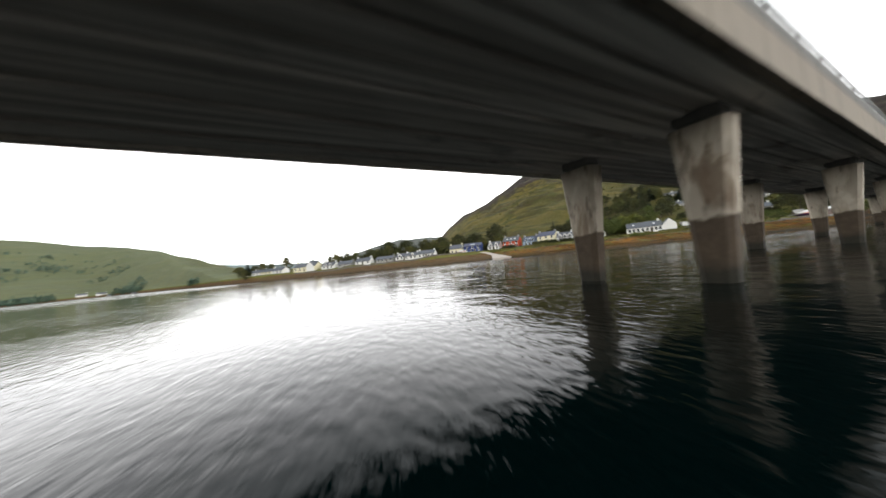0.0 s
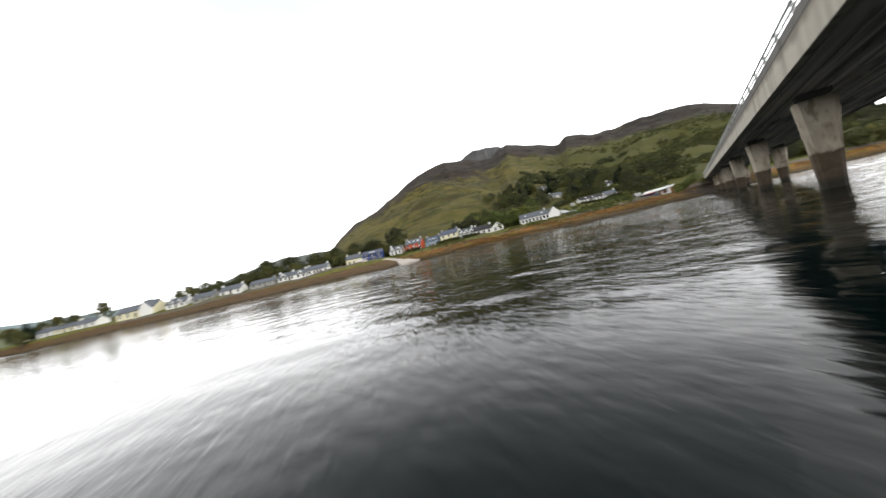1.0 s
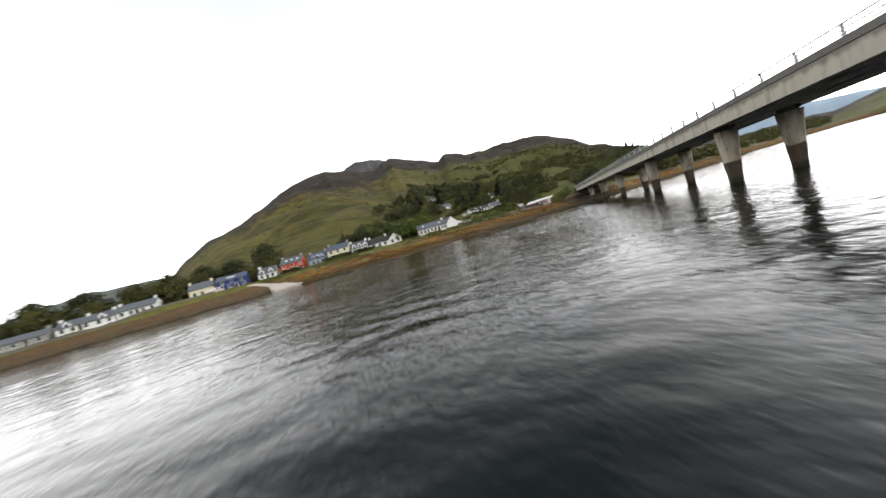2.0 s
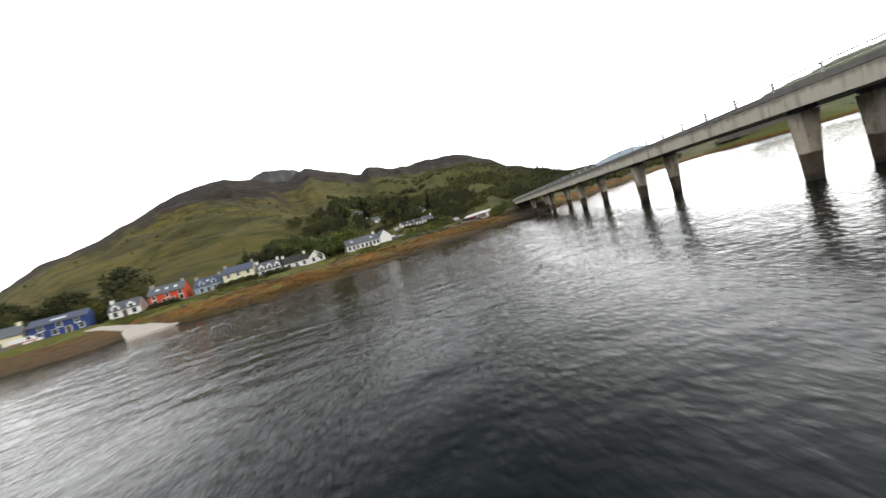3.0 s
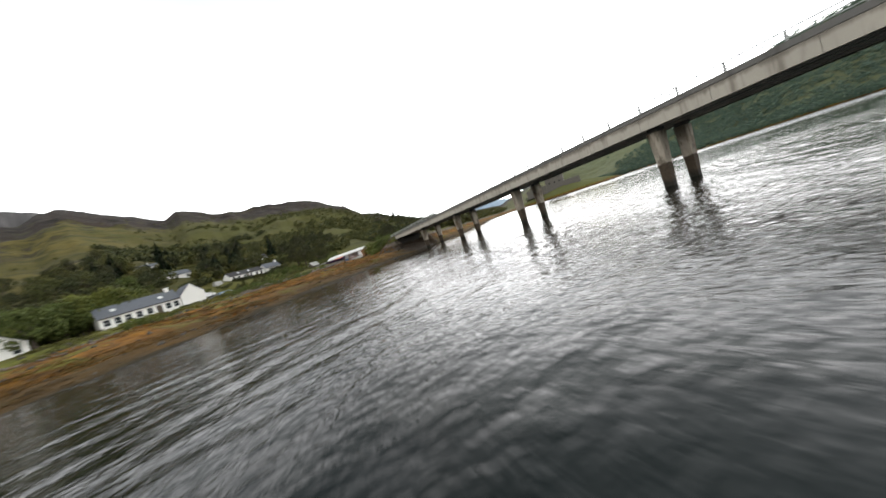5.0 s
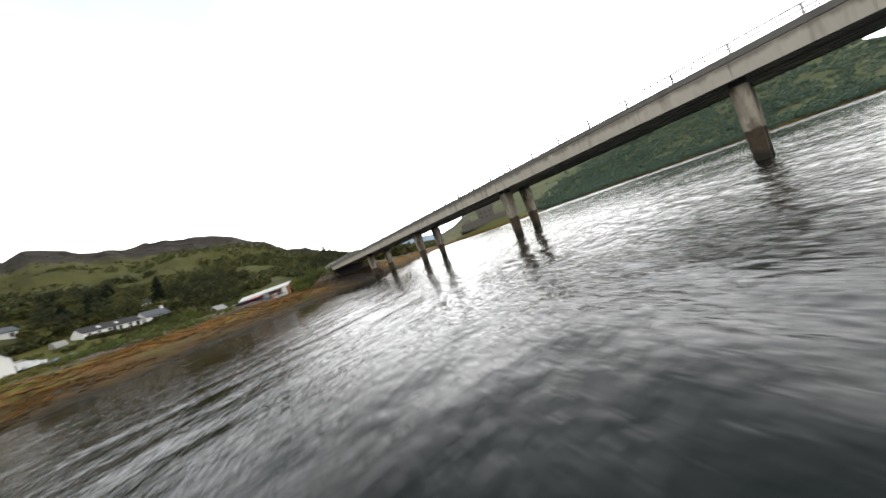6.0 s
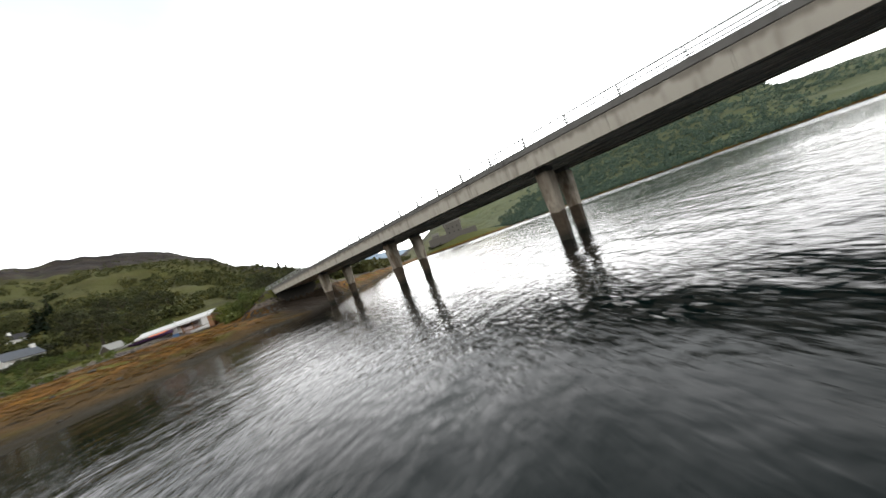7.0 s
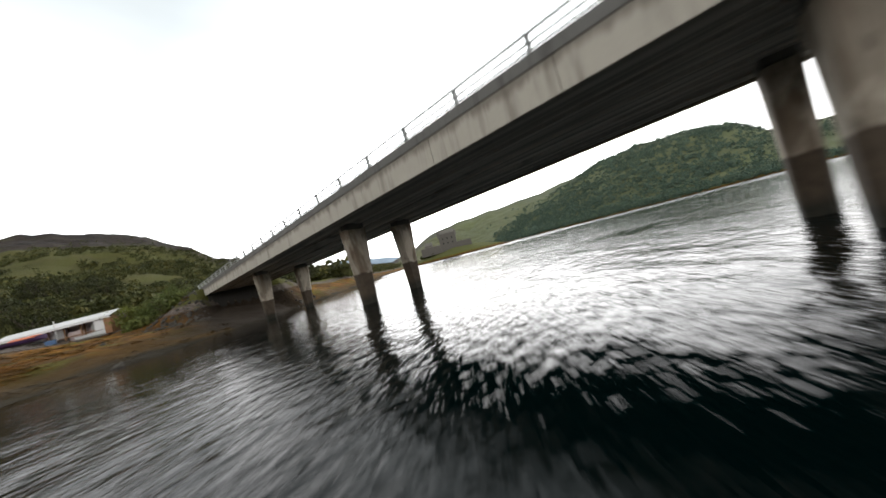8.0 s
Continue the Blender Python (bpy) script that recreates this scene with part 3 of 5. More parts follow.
first = part("pier_column", column_mesh(), PIER, bridge, "weathered concrete column with a dark tide mark")
first.matrix_basis = pose(-3 * SPAN, 0, 0)
# The block's dark tone stands in for shade at the column head.
bear = part("bearing", add_box(box(-0.34, -0.5, 4.92, 0.34, 0.5, 5.02), -0.42, -0.62, 5.02, 0.42, 0.62, 5.34, 0.03), PLINTH, bridge, "bearing block in a shade-dark tone")
bear.matrix_basis = pose(-3 * SPAN, 0, 0)
def lean_of(k):
    """How far the southern column of a pair stands out of line."""
    return 0.35 if k > -1 else 0.05 if k == -1 else -0.2


for k in range(-7, 3):
    for y in (0.0, -4.45):
        if (k, y) != (-3, 0.0):
            share("pier_column", first.data, bridge, pose(k * SPAN + (lean_of(k) if y else 0), y, 0, 0, 0, 180 if y else 0))
            share("bearing", bear.data, bridge, pose(k * SPAN + (lean_of(k) if y else 0), y, 0))
for k in range(-7, 3):
    part("crosshead", box(k * SPAN - 0.4, SOUTH + 0.6, 5.36, k * SPAN + 0.4, NORTH - 0.6, 5.95), SOFFIT, bridge)

# Soffit beams, side by side with grooves between them.
n_beams = 9
pitch = (NORTH - SOUTH - 0.7) / n_beams
for i in range(n_beams):
    y = SOUTH + 0.35 + pitch * (i + 0.5)
    w = pitch / 2 - 0.075
    profile = [(y - w, 5.28 + 0.06 * (i % 2)), (y + w, 5.28 + 0.06 * (i % 2)), (y + w, 5.44), (y + w - 0.14, 5.52), (y + w - 0.14, 6.2), (y - w + 0.14, 6.2), (y - w + 0.14, 5.52), (y - w, 5.44)]
    part("beam", add_prism(bmesh.new(), profile, WEST, EAST), SOFFIT, bridge)
part("deck_slab", box(WEST, SOUTH + 0.12, 6.2, EAST, NORTH - 0.12, 6.44), SOFFIT, bridge)
part("road_surface", box(WEST, SOUTH + 0.55, 6.444, EAST, NORTH - 0.55, 6.52), ROAD, bridge, "grey asphalt carriageway")

# Edge panels with joints, the plinth above them, posts and rails.
panel = None
for side, y in (("n", NORTH), ("s", SOUTH)):
    s = 1 if side == "n" else -1
    x = WEST
    while x < EAST + 4.9:
        if x == WEST:
            profile = [(0, 5.2), (-0.30, 5.2), (-0.34, 5.28), (-0.34, 6.262), (-0.012, 6.262), (0, 6.25)]
            bm = add_prism(bmesh.new(), profile, 0.012, SPAN / 4 - 0.012)
            panel = part("fascia_panel", bm, FASCIA if s > 0 else SOUTH_FASCIA, bridge, "pale streaked concrete edge panel" if s > 0 else "darker brown streaked concrete edge panel")
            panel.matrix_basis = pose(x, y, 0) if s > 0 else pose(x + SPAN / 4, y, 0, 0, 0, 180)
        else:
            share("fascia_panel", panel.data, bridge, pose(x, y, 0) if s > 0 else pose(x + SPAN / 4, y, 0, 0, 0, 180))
        x += SPAN / 4
    part("parapet_plinth", box(WEST, y - s * 0.012, 6.30, EAST + 5, y - s * 0.46, 6.72, 0.025), PLINTH, bridge, "dark weathered concrete plinth")
    post = None
    for i in range(int((EAST + 4 - WEST) / 2.868) + 1):
        x = WEST - 0.75 + (i + 1) * 2.868
        if post is None:
            bm = box(-0.10, -0.09, 6.72, 0.10, 0.09, 6.75)
            add_prism(bm, [(-0.06, 6.74), (0.06, 6.74), (0.045, 7.10), (0.09, 7.33), (-0.02, 7.37), (-0.05, 7.1)], -0.06, 0.06, "x")
            add_box(bm, -0.075, 0.02, 7.28, 0.075, 0.12, 7.36)
            post = part("post", bm, STEEL, bridge, "galvanised parapet post")
            post.matrix_basis = pose(x, y - s * 0.22, 0)
        else:
            share("post", post.data, bridge, pose(x, y - s * 0.22, 0))
    for z, r in ((6.85, 0.034), (7.05, 0.038), (7.33, 0.048)):
        part("rail", add_tube(bmesh.new(), (WEST, y - s * 0.16, z), (EAST + 5, y - s * 0.16, z), r, sides=8), STEEL, bridge, "galvanised handrail")


# ---------------------------------------------------------------- more materials
WHITE_WALL = make_render("white_harling", (0.74, 0.72, 0.68))
CREAM_WALL = make_render("cream_harling", (0.68, 0.62, 0.42))
RED_WALL = make_render("red_paint", (0.50, 0.075, 0.032))
BLUE_WALL = make_render("blue_paint", (0.032, 0.052, 0.165))
PALE_BLUE = make_render("pale_blue_paint", (0.23, 0.30, 0.38))
GREY_WALL = make_render("grey_harling", (0.30, 0.29, 0.27))
STONE_WALL = make_rock("rubble_stone", (0.10, 0.085, 0.07), (0.22, 0.19, 0.16))
SLATE = make_slate("slate", (0.075, 0.08, 0.092), (0.14, 0.145, 0.16))
DARK_SLATE = make_slate("dark_slate", (0.025, 0.024, 0.026), (0.06, 0.055, 0.055))
BLUE_SLATE = make_slate("blue_slate", (0.055, 0.062, 0.095), (0.11, 0.12, 0.165))
FRAME = plain("white_paint", (0.62, 0.62, 0.60), 0.5)
GLASS = plain("dark_glass", (0.018, 0.021, 0.025), 0.08, 0, 0.1)
DARK_WOOD = plain("dark_timber", (0.06, 0.045, 0.03), 0.8)
LEAF_DARK = make_leaf("leaves_dark", (0.024, 0.029, 0.011), (0.059, 0.067, 0.022), (0.045, 0.043, 0.018))
LEAF_MID = make_leaf("leaves_green", (0.046, 0.053, 0.016), (0.091, 0.095, 0.028), (0.066, 0.062, 0.021))
LEAF_LIGHT = make_leaf("leaves_light", (0.054, 0.080, 0.018), (0.108, 0.130, 0.030), (0.075, 0.086, 0.022))
LEAF_COPPER = make_leaf("leaves_copper", (0.022, 0.012, 0.012), (0.045, 0.022, 0.020), (0.030, 0.018, 0.014))
# Leaf green of the far woods, with distance haze put into the colour.
LEAF_HAZED = make_leaf("leaves_hazed_wood", (0.052, 0.088, 0.062), (0.102, 0.152, 0.104), (0.080, 0.116, 0.088))
LEAF_BANK = make_leaf("bank_grass", (0.075, 0.095, 0.022), (0.150, 0.165, 0.042), (0.110, 0.120, 0.030))
PINE = make_leaf("pine_needles", (0.010, 0.022, 0.010), (0.022, 0.038, 0.016), (0.014, 0.026, 0.012))
BARK = plain("bark", (0.075, 0.058, 0.042), 0.95, 0, 0.25, 4, 0.6)
ROCK = make_rock("shore_rock", (0.050, 0.042, 0.034), (0.135, 0.118, 0.098))
SLIP_CONCRETE = make_concrete("slip_concrete", (0.44, 0.38, 0.33), (0.25, 0.20, 0.16), streak=0.3)
CASTLE_STONE = make_rock("castle_stone", (0.105, 0.095, 0.080), (0.20, 0.18, 0.155))


# ---------------------------------------------------------------- houses
def seat(x, y, deep=0.0):
    return float(ground_z(x, y)) - deep


def window(house, x, y, z, w, h, out=-1):
    """A sash window on a wall that faces -y (out = -1) or +y."""
    bm = bmesh.new()
    t = 0.09
    for a in ((-w / 2 - t, 0, -h / 2 - t, w / 2 + t, 0.05, -h / 2), (-w / 2 - t, 0, h / 2, w / 2 + t, 0.05, h / 2 + t),
              (-w / 2 - t, 0, -h / 2, -w / 2, 0.05, h / 2), (w / 2, 0, -h / 2, w / 2 + t, 0.05, h / 2), (-w / 2, 0.005, -0.03, w / 2, 0.045, 0.03)):
        add_box(bm, a[0], out * a[1], a[2], a[3], out * a[4], a[5])
    ob = part("window", bm, FRAME, house, "white sash window")
    ob.matrix_basis = pose(x, y, z)
    part("pane", box(-w / 2, out * -0.06, -h / 2, w / 2, out * 0.012, h / 2), GLASS, ob, "dark glass pane")
    part("sill", box(-w / 2 - 0.14, 0, -h / 2 - 0.2, w / 2 + 0.14, out * 0.10, -h / 2 - t), FRAME, ob)


def roof_slabs(house, x0, x1, y0, y1, eave, ridge, material, over=0.28, axis="x"):
    """Two thick slabs that meet at the ridge, and a ridge cap."""
    mid = (y0 + y1) / 2
    slope = (ridge - eave) / (mid - y0)
    for s in (-1, 1):
        edge = mid + s * (mid - y0 + over)
        low = eave - slope * over
        profile = [(mid, ridge + 0.02), (mid, ridge + 0.16), (edge, low + 0.15), (edge, low)]
        part("roof", add_prism(bmesh.new(), profile, x0, x1, axis), material, house)
    cap = [(mid - 0.16, ridge + 0.08), (mid, ridge + 0.24), (mid + 0.16, ridge + 0.08)]
    part("ridge_cap", add_prism(bmesh.new(), cap, x0, x1, axis), material, house)


def gable_body(x0, x1, y0, y1, eave, ridge, deep=1.5, axis="x"):
    mid = (y0 + y1) / 2
    return add_prism(bmesh.new(), [(y0, -deep), (y1, -deep), (y1, eave), (mid, ridge), (y0, eave)], x0, x1, axis)


def chimney(house, x, y, z, material, h=0.95, w=0.8):
    bm = box(x - w / 2, y - 0.35, z - 0.9, x + w / 2, y + 0.35, z + h - 0.15)
    add_box(bm, x - w / 2 - 0.07, y - 0.42, z + h - 0.15, x + w / 2 + 0.07, y + 0.42, z + h)
    stack = part("chimney", bm, material, house)
    for k in (-0.22, 0.22):
        part("chimney_pot", add_tube(bmesh.new(), (x + k, y, z + h), (x + k, y, z + h + 0.35), 0.13, 0.10), ROCK, stack, "clay pot")


def skylight(house, x, y0, depth, eave, ridge, up=0.5, w=0.8):
    mid = depth / 2
    y, z = y0 + mid * up, eave + (ridge - eave) * up
    tilt = math.degrees(math.atan2(ridge - eave, mid))
    ob = part("skylight", box(-w / 2, -0.5, 0.10, w / 2, 0.5, 0.22), FRAME, house, "pale roof window")
    ob.matrix_basis = pose(x, y, z, tilt, 0, 0)
    part("pane", box(-w / 2 + 0.08, -0.42, 0.2, w / 2 - 0.08, 0.42, 0.226), FRAME, ob)


def gable_dormer(house, x, eave, wall, roof, w=1.8, h=1.0, depth=2.4):
    bm = bmesh.new()
    add_prism(bm, [(x - w / 2, eave - 0.4), (x + w / 2, eave - 0.4), (x + w / 2, eave + h), (x, eave + h + w * 0.5), (x - w / 2, eave + h)], -0.03, depth, "y")
    ob = part("dormer", bm, wall, house, "gabled wall dormer")
    for s in (-1, 1):
        e = x + s * (w / 2 + 0.15)
        part("dormer_roof", add_prism(bmesh.new(), [(x, eave + h + w * 0.5 + 0.02), (x, eave + h + w * 0.5 + 0.14), (e, eave + h - 0.02), (e, eave + h - 0.14)], -0.15, depth + 0.2, "y"), roof, ob)
    window(house, x, -0.03, eave + h * 0.42, 0.85, 1.05)


def cottage(left, right, depth, eave, ridge, wall, roof, label, name="cottage", windows=(), door=None, dormers=(), lights=(), stacks=(0.0, 1.0), upper=(), stack_wall=None, base=None):
    """A gabled cottage: its front wall runs from left to right as seen from the water. Local x along the front, y inland."""
    a, b = Vector(left), Vector(right)
    length = (b - a).length
    turn = math.degrees(math.atan2(b.y - a.y, b.x - a.x))
    z = base if base is not None else min(seat(*left), seat(*right))
    house = holder(name, pose(a.x, a.y, z, 0, 0, turn), label, "house", "houses along the shore")
    part("wall", gable_body(0, length, 0, depth, eave, ridge), wall, house)
    roof_slabs(house, -0.12, length + 0.12, 0, depth, eave, ridge, roof)
    for x in windows:
        window(house, x * length, 0, min(1.55, eave * 0.56), 0.95, 1.25)
    for x in upper:
        window(house, x * length, 0, eave - 0.85, 0.9, 1.15)
    if door is not None:
        d = part("door", box(-0.48, -0.03, 0, 0.48, 0.05, 2.05), DARK_WOOD, house, "dark front door")
        d.matrix_basis = pose(door * length, 0, 0.1)
        part("door_frame", add_box(add_box(box(-0.6, -0.05, 0, -0.48, 0.02, 2.15), 0.48, -0.05, 0, 0.6, 0.02, 2.15), -0.48, -0.05, 2.05, 0.48, 0.02, 2.15), FRAME, d)
    for x in dormers:
        gable_dormer(house, x * length, eave, wall, roof)
    for x in lights:
        skylight(house, x * length, 0, depth, eave, ridge)
    for x in stacks:
        chimney(house, 0.5 + x * (length - 1.0), depth / 2, ridge, stack_wall or wall)
    part("gutter", add_tube(bmesh.new(), (-0.1, -0.3, eave - 0.16), (length + 0.1, -0.3, eave - 0.16), 0.06, sides=6), DARK_WOOD, house)
    return house


def wing(house, x0, x1, front, depth, eave, ridge, wall, roof):
    """A cross wing whose gable faces the water."""
    part("wing_wall", add_prism(bmesh.new(), [(x0, -1.5), (x1, -1.5), (x1, eave), ((x0 + x1) / 2, ridge), (x0, eave)], -front, depth, "y"), wall, house)
    mid, half = (x0 + x1) / 2, (x1 - x0) / 2
    for s in (-1, 1):
        edge = mid + s * (half + 0.2)
        low = eave - (ridge - eave) / half * 0.2
        part("wing_roof", add_prism(bmesh.new(), [(mid, ridge + 0.02), (mid, ridge + 0.15), (edge, low + 0.14), (edge, low)], -front - 0.12, depth + 0.05, "y"), roof, house)


big = cottage((50.2, 70.6), (57.2, 59.0), 7.2, 2.7, 5.0, WHITE_WALL, SLATE, "long white cottage with a grey slate roof above the shore", windows=(0.08, 0.2, 0.32, 0.45, 0.58, 0.82, 0.93), door=0.7, lights=(0.2, 0.78), stacks=(0.95,))
wing(big, 13.6, 18.4, 0.4, 8.2, 2.9, 5.3, WHITE_WALL, SLATE)
white = cottage((37.6, 89.4), (42.2, 82.4), 6.2, 2.5, 4.7, WHITE_WALL, DARK_SLATE, "white cottage with a nearly black slate roof", windows=(0.2, 0.5, 0.8), stacks=(0.0, 0.98))
wing(white, 8.4, 13.9, 0.7, 7.0, 2.6, 4.75, WHITE_WALL, DARK_SLATE)
window(white, 9.9, -0.7, 1.5, 0.9, 1.4), window(white, 12.6, -0.7, 1.5, 0.9, 1.3)
cottage((33.2, 96.2), (37.3, 90.0), 6.4, 2.6, 5.0, WHITE_WALL, SLATE, "white cottage with gabled dormers and grey slates", windows=(0.2, 0.8), door=0.5, dormers=(0.2, 0.52, 0.84), stacks=(0.0, 1.0))
cottage((29.2, 105.4), (32.8, 97.0), 6.8, 4.4, 6.4, CREAM_WALL, BLUE_SLATE, "cream two-storey house with a blue-grey slate roof", windows=(0.18, 0.82), upper=(0.18, 0.5, 0.82), door=0.5, stacks=(0.0, 1.0), stack_wall=GREY_WALL)
cottage((25.4, 112.6), (28.8, 106.0), 6.4, 3.0, 5.3, PALE_BLUE, BLUE_SLATE, "pale blue cottage with a dark slate roof", windows=(0.25, 0.75), door=0.5, dormers=(0.3, 0.75), lights=(0.5,), stacks=(0.0, 1.0), stack_wall=GREY_WALL)
cottage((19.5, 121.9), (24.1, 114.3), 6.8, 4.0, 6.2, RED_WALL, SLATE, "bright red two-storey house with a slate roof", name="red_house", windows=(0.14, 0.38, 0.86), upper=(0.14, 0.5, 0.86), door=0.62, lights=(0.25, 0.5, 0.75), stacks=(0.02, 0.98), stack_wall=GREY_WALL)
cottage((14.6, 129.6), (18.3, 123.8), 6.0, 2.6, 4.8, WHITE_WALL, SLATE, "small white cottage with wall dormers", windows=(0.2, 0.8), door=0.5, dormers=(0.25, 0.75), stacks=(0.0,))
blue = cottage((5.2, 140.6), (12.6, 133.0), 7.5, 4.0, 5.6, BLUE_WALL, BLUE_SLATE, "deep blue harbour building with a dark roof", name="blue_building", windows=(0.15, 0.4, 0.85), upper=(0.2, 0.5, 0.8), door=0.62, stacks=())
board = part("roof_sign", box(-1.4, -0.45, 0.2, 1.4, 0.45, 0.27), FRAME, blue, "white board lying on the roof slope")
board.matrix_basis = pose(5.2, 1.6, 4.0 + 1.6 * 1.6 / 3.75, math.degrees(math.atan2(1.6, 3.75)), 0, 0)
cottage((-1.2, 146.4), (4.6, 141.2), 6.4, 3.4, 5.6, CREAM_WALL, SLATE, "cream cottage with a grey slate roof", windows=(0.2, 0.8), upper=(), door=0.5, stacks=(0.0, 1.0))
cottage((-16.4, 159.6), (-8.6, 152.4), 6.6, 2.5, 4.4, WHITE_WALL, SLATE, "white terraced cottage in a long row", windows=(0.12, 0.35, 0.65, 0.88), door=0.5, stacks=(0.0, 1.0))
cottage((-27.2, 169.4), (-16.8, 160.0), 6.6, 2.2, 4.1, WHITE_WALL, SLATE, "white terraced cottage in a long row", windows=(0.1, 0.28, 0.5, 0.72, 0.9), door=0.4, dormers=(0.2, 0.8), stacks=(0.0, 0.5, 1.0))
cottage((-37.4, 178.4), (-28.6, 170.6), 6.6, 2.1, 3.7, GREY_WALL, SLATE, "grey harled cottage in a long row", windows=(0.15, 0.4, 0.85), door=0.62, stacks=(1.0,))
cottage((-48.0, 188.0), (-40.4, 181.2), 6.6, 2.4, 4.5, WHITE_WALL, SLATE, "white shore cottage with two chimneys", windows=(0.15, 0.85), door=0.5, stacks=(0.0, 1.0))
cottage((-57.6, 196.6), (-50.2, 189.8), 6.6, 2.2, 4.1, GREY_WALL, SLATE, "grey shore cottage with two chimneys", windows=(0.2, 0.8), door=0.5, stacks=(0.0, 1.0))
cottage((-66.4, 205.4), (-59.6, 198.6), 6.6, 2.4, 4.6, WHITE_WALL, SLATE, "white shore cottage with dormers", windows=(0.2, 0.8), door=0.5, dormers=(0.3, 0.7), stacks=(0.0, 1.0))
inn = cottage((-82.4, 223.4), (-70.0, 209.6), 8.0, 3.2, 5.9, CREAM_WALL, SLATE, "large cream house with a tall gable", windows=(0.1, 0.3, 0.7, 0.9), upper=(0.1, 0.3, 0.7), door=0.5, stacks=(0.0, 0.6))
wing(inn, 12.0, 18.0, 0.8, 8.0, 3.4, 6.8, WHITE_WALL, SLATE)
for k, (x, y) in enumerate(((-92, 236), (-99, 245), (-105, 256), (-110, 268))):
    cottage((x - 4, y + 5), (x + 3, y - 3), 6.2, 2.3, 4.2, (WHITE_WALL, CREAM_WALL)[k % 2], SLATE, "small pale cottage at the far end of the village", windows=(0.2, 0.8), door=0.5, stacks=(0.0, 1.0))
# Up the slope, among the trees.
cottage((110.6, 58.4), (121.0, 47.6), 4.4, 2.4, 4.0, WHITE_WALL, DARK_SLATE, "long low white cottage with a dark roof", windows=(0.1, 0.25, 0.42, 0.6, 0.78, 0.92), door=0.5, lights=(0.3, 0.6), stacks=())
cottage((121.2, 46.4), (125.6, 40.6), 5.4, 2.3, 4.4, WHITE_WALL, SLATE, "small white gabled cottage half hidden by bushes", windows=(0.3, 0.7), stacks=(1.0,))
cottage((163, 57), (170, 48.4), 6.5, 2.6, 4.6, WHITE_WALL, DARK_SLATE, "white cottage with a dark roof among tall trees", windows=(0.2, 0.5, 0.8), stacks=(0.7,))
cottage((145, 90.4), (153, 80.8), 7.0, 2.7, 4.8, WHITE_WALL, SLATE, "white bungalow up the wooded slope", windows=(0.15, 0.5, 0.85), door=0.35, stacks=(0.3,))
cottage((172, 110), (178, 100), 7.0, 2.6, 4.4, WHITE_WALL, SLATE, "white bungalow high on the wooded slope", windows=(0.2, 0.5, 0.8), stacks=(0.7,))
cottage((38, 118), (43, 109), 6.0, 2.6, 4.4, WHITE_WALL, SLATE, "white bungalow behind the shore houses", windows=(0.2, 0.5, 0.8), stacks=())
cottage((96.4, 28.0), (98.2, 25.4), 3.0, 1.4, 2.7, DARK_WOOD, GREY_WALL, "small dark shed with a steep grey roof", name="shed", windows=(), stacks=())
cottage((333, -238), (338, -251), 7.0, 3.2, 6.0, WHITE_WALL, SLATE, "white house on the far side of the bridge", windows=(0.2, 0.8), door=0.5, stacks=(0.0, 1.0))
cottage((232, -99), (236, -108), 7.0, 3.2, 6.0, WHITE_WALL, SLATE, "white house among trees past the bridge", windows=(0.2, 0.8), door=0.5, stacks=(0.0, 1.0))

for bearing, out in ((111.0, 14), (112.6, 16), (113.4, 14), (115.0, 18)):
    r = float(edge_of(np.array(bearing))) + out
    x, y = HUB[0] + r * math.cos(radians(bearing)), HUB[1] + r * math.sin(radians(bearing))
    cottage((x - 6, y - 3), (x + 6, y + 3), 7.0, 3.0, 5.6, WHITE_WALL, SLATE, "white house among trees on the far shore", windows=(0.2, 0.8), door=0.5, stacks=(0.0, 1.0))

# ---------------------------------------------------------------- shore works
def drape(points, width, thick, lift=0.0):
    """A slab that follows the ground along a line of (x, y); width may be one number or one for each point."""
    bm = bmesh.new()
    rows = []
    pts = [Vector(p) for p in points]
    wide = list(width) if hasattr(width, "__len__") else [width] * len(pts)
    fine = []
    for (p, a), (q, b) in zip(zip(pts, wide), zip(pts[1:], wide[1:])):
        n = max(2, int((q - p).length / 1.5))
        fine += [(p.lerp(q, k / n), a + (b - a) * k / n) for k in range(n)]
    fine.append((pts[-1], wide[-1]))
    for i, (p, w) in enumerate(fine):
        d = (fine[min(i + 1, len(fine) - 1)][0] - fine[max(i - 1, 0)][0]).normalized()
        side = Vector((-d.y, d.x))
        l, r = p - side * w / 2, p + side * w / 2
        z = max(seat(p.x, p.y), (seat(*l) + seat(*r)) / 2) + lift
        rows.append([bm.verts.new((l.x, l.y, z + thick)), bm.verts.new((r.x, r.y, z + thick)), bm.verts.new((r.x, r.y, z - 1.2)), bm.verts.new((l.x, l.y, z - 1.2))])
    for a, b in zip(rows, rows[1:]):
        for i in range(4):
            bm.faces.new((a[i], a[(i + 1) % 4], b[(i + 1) % 4], b[i]))
    bm.faces.new(rows[0]), bm.faces.new(rows[-1][::-1])
    bmesh.ops.recalc_face_normals(bm, faces=bm.faces)
    return bm


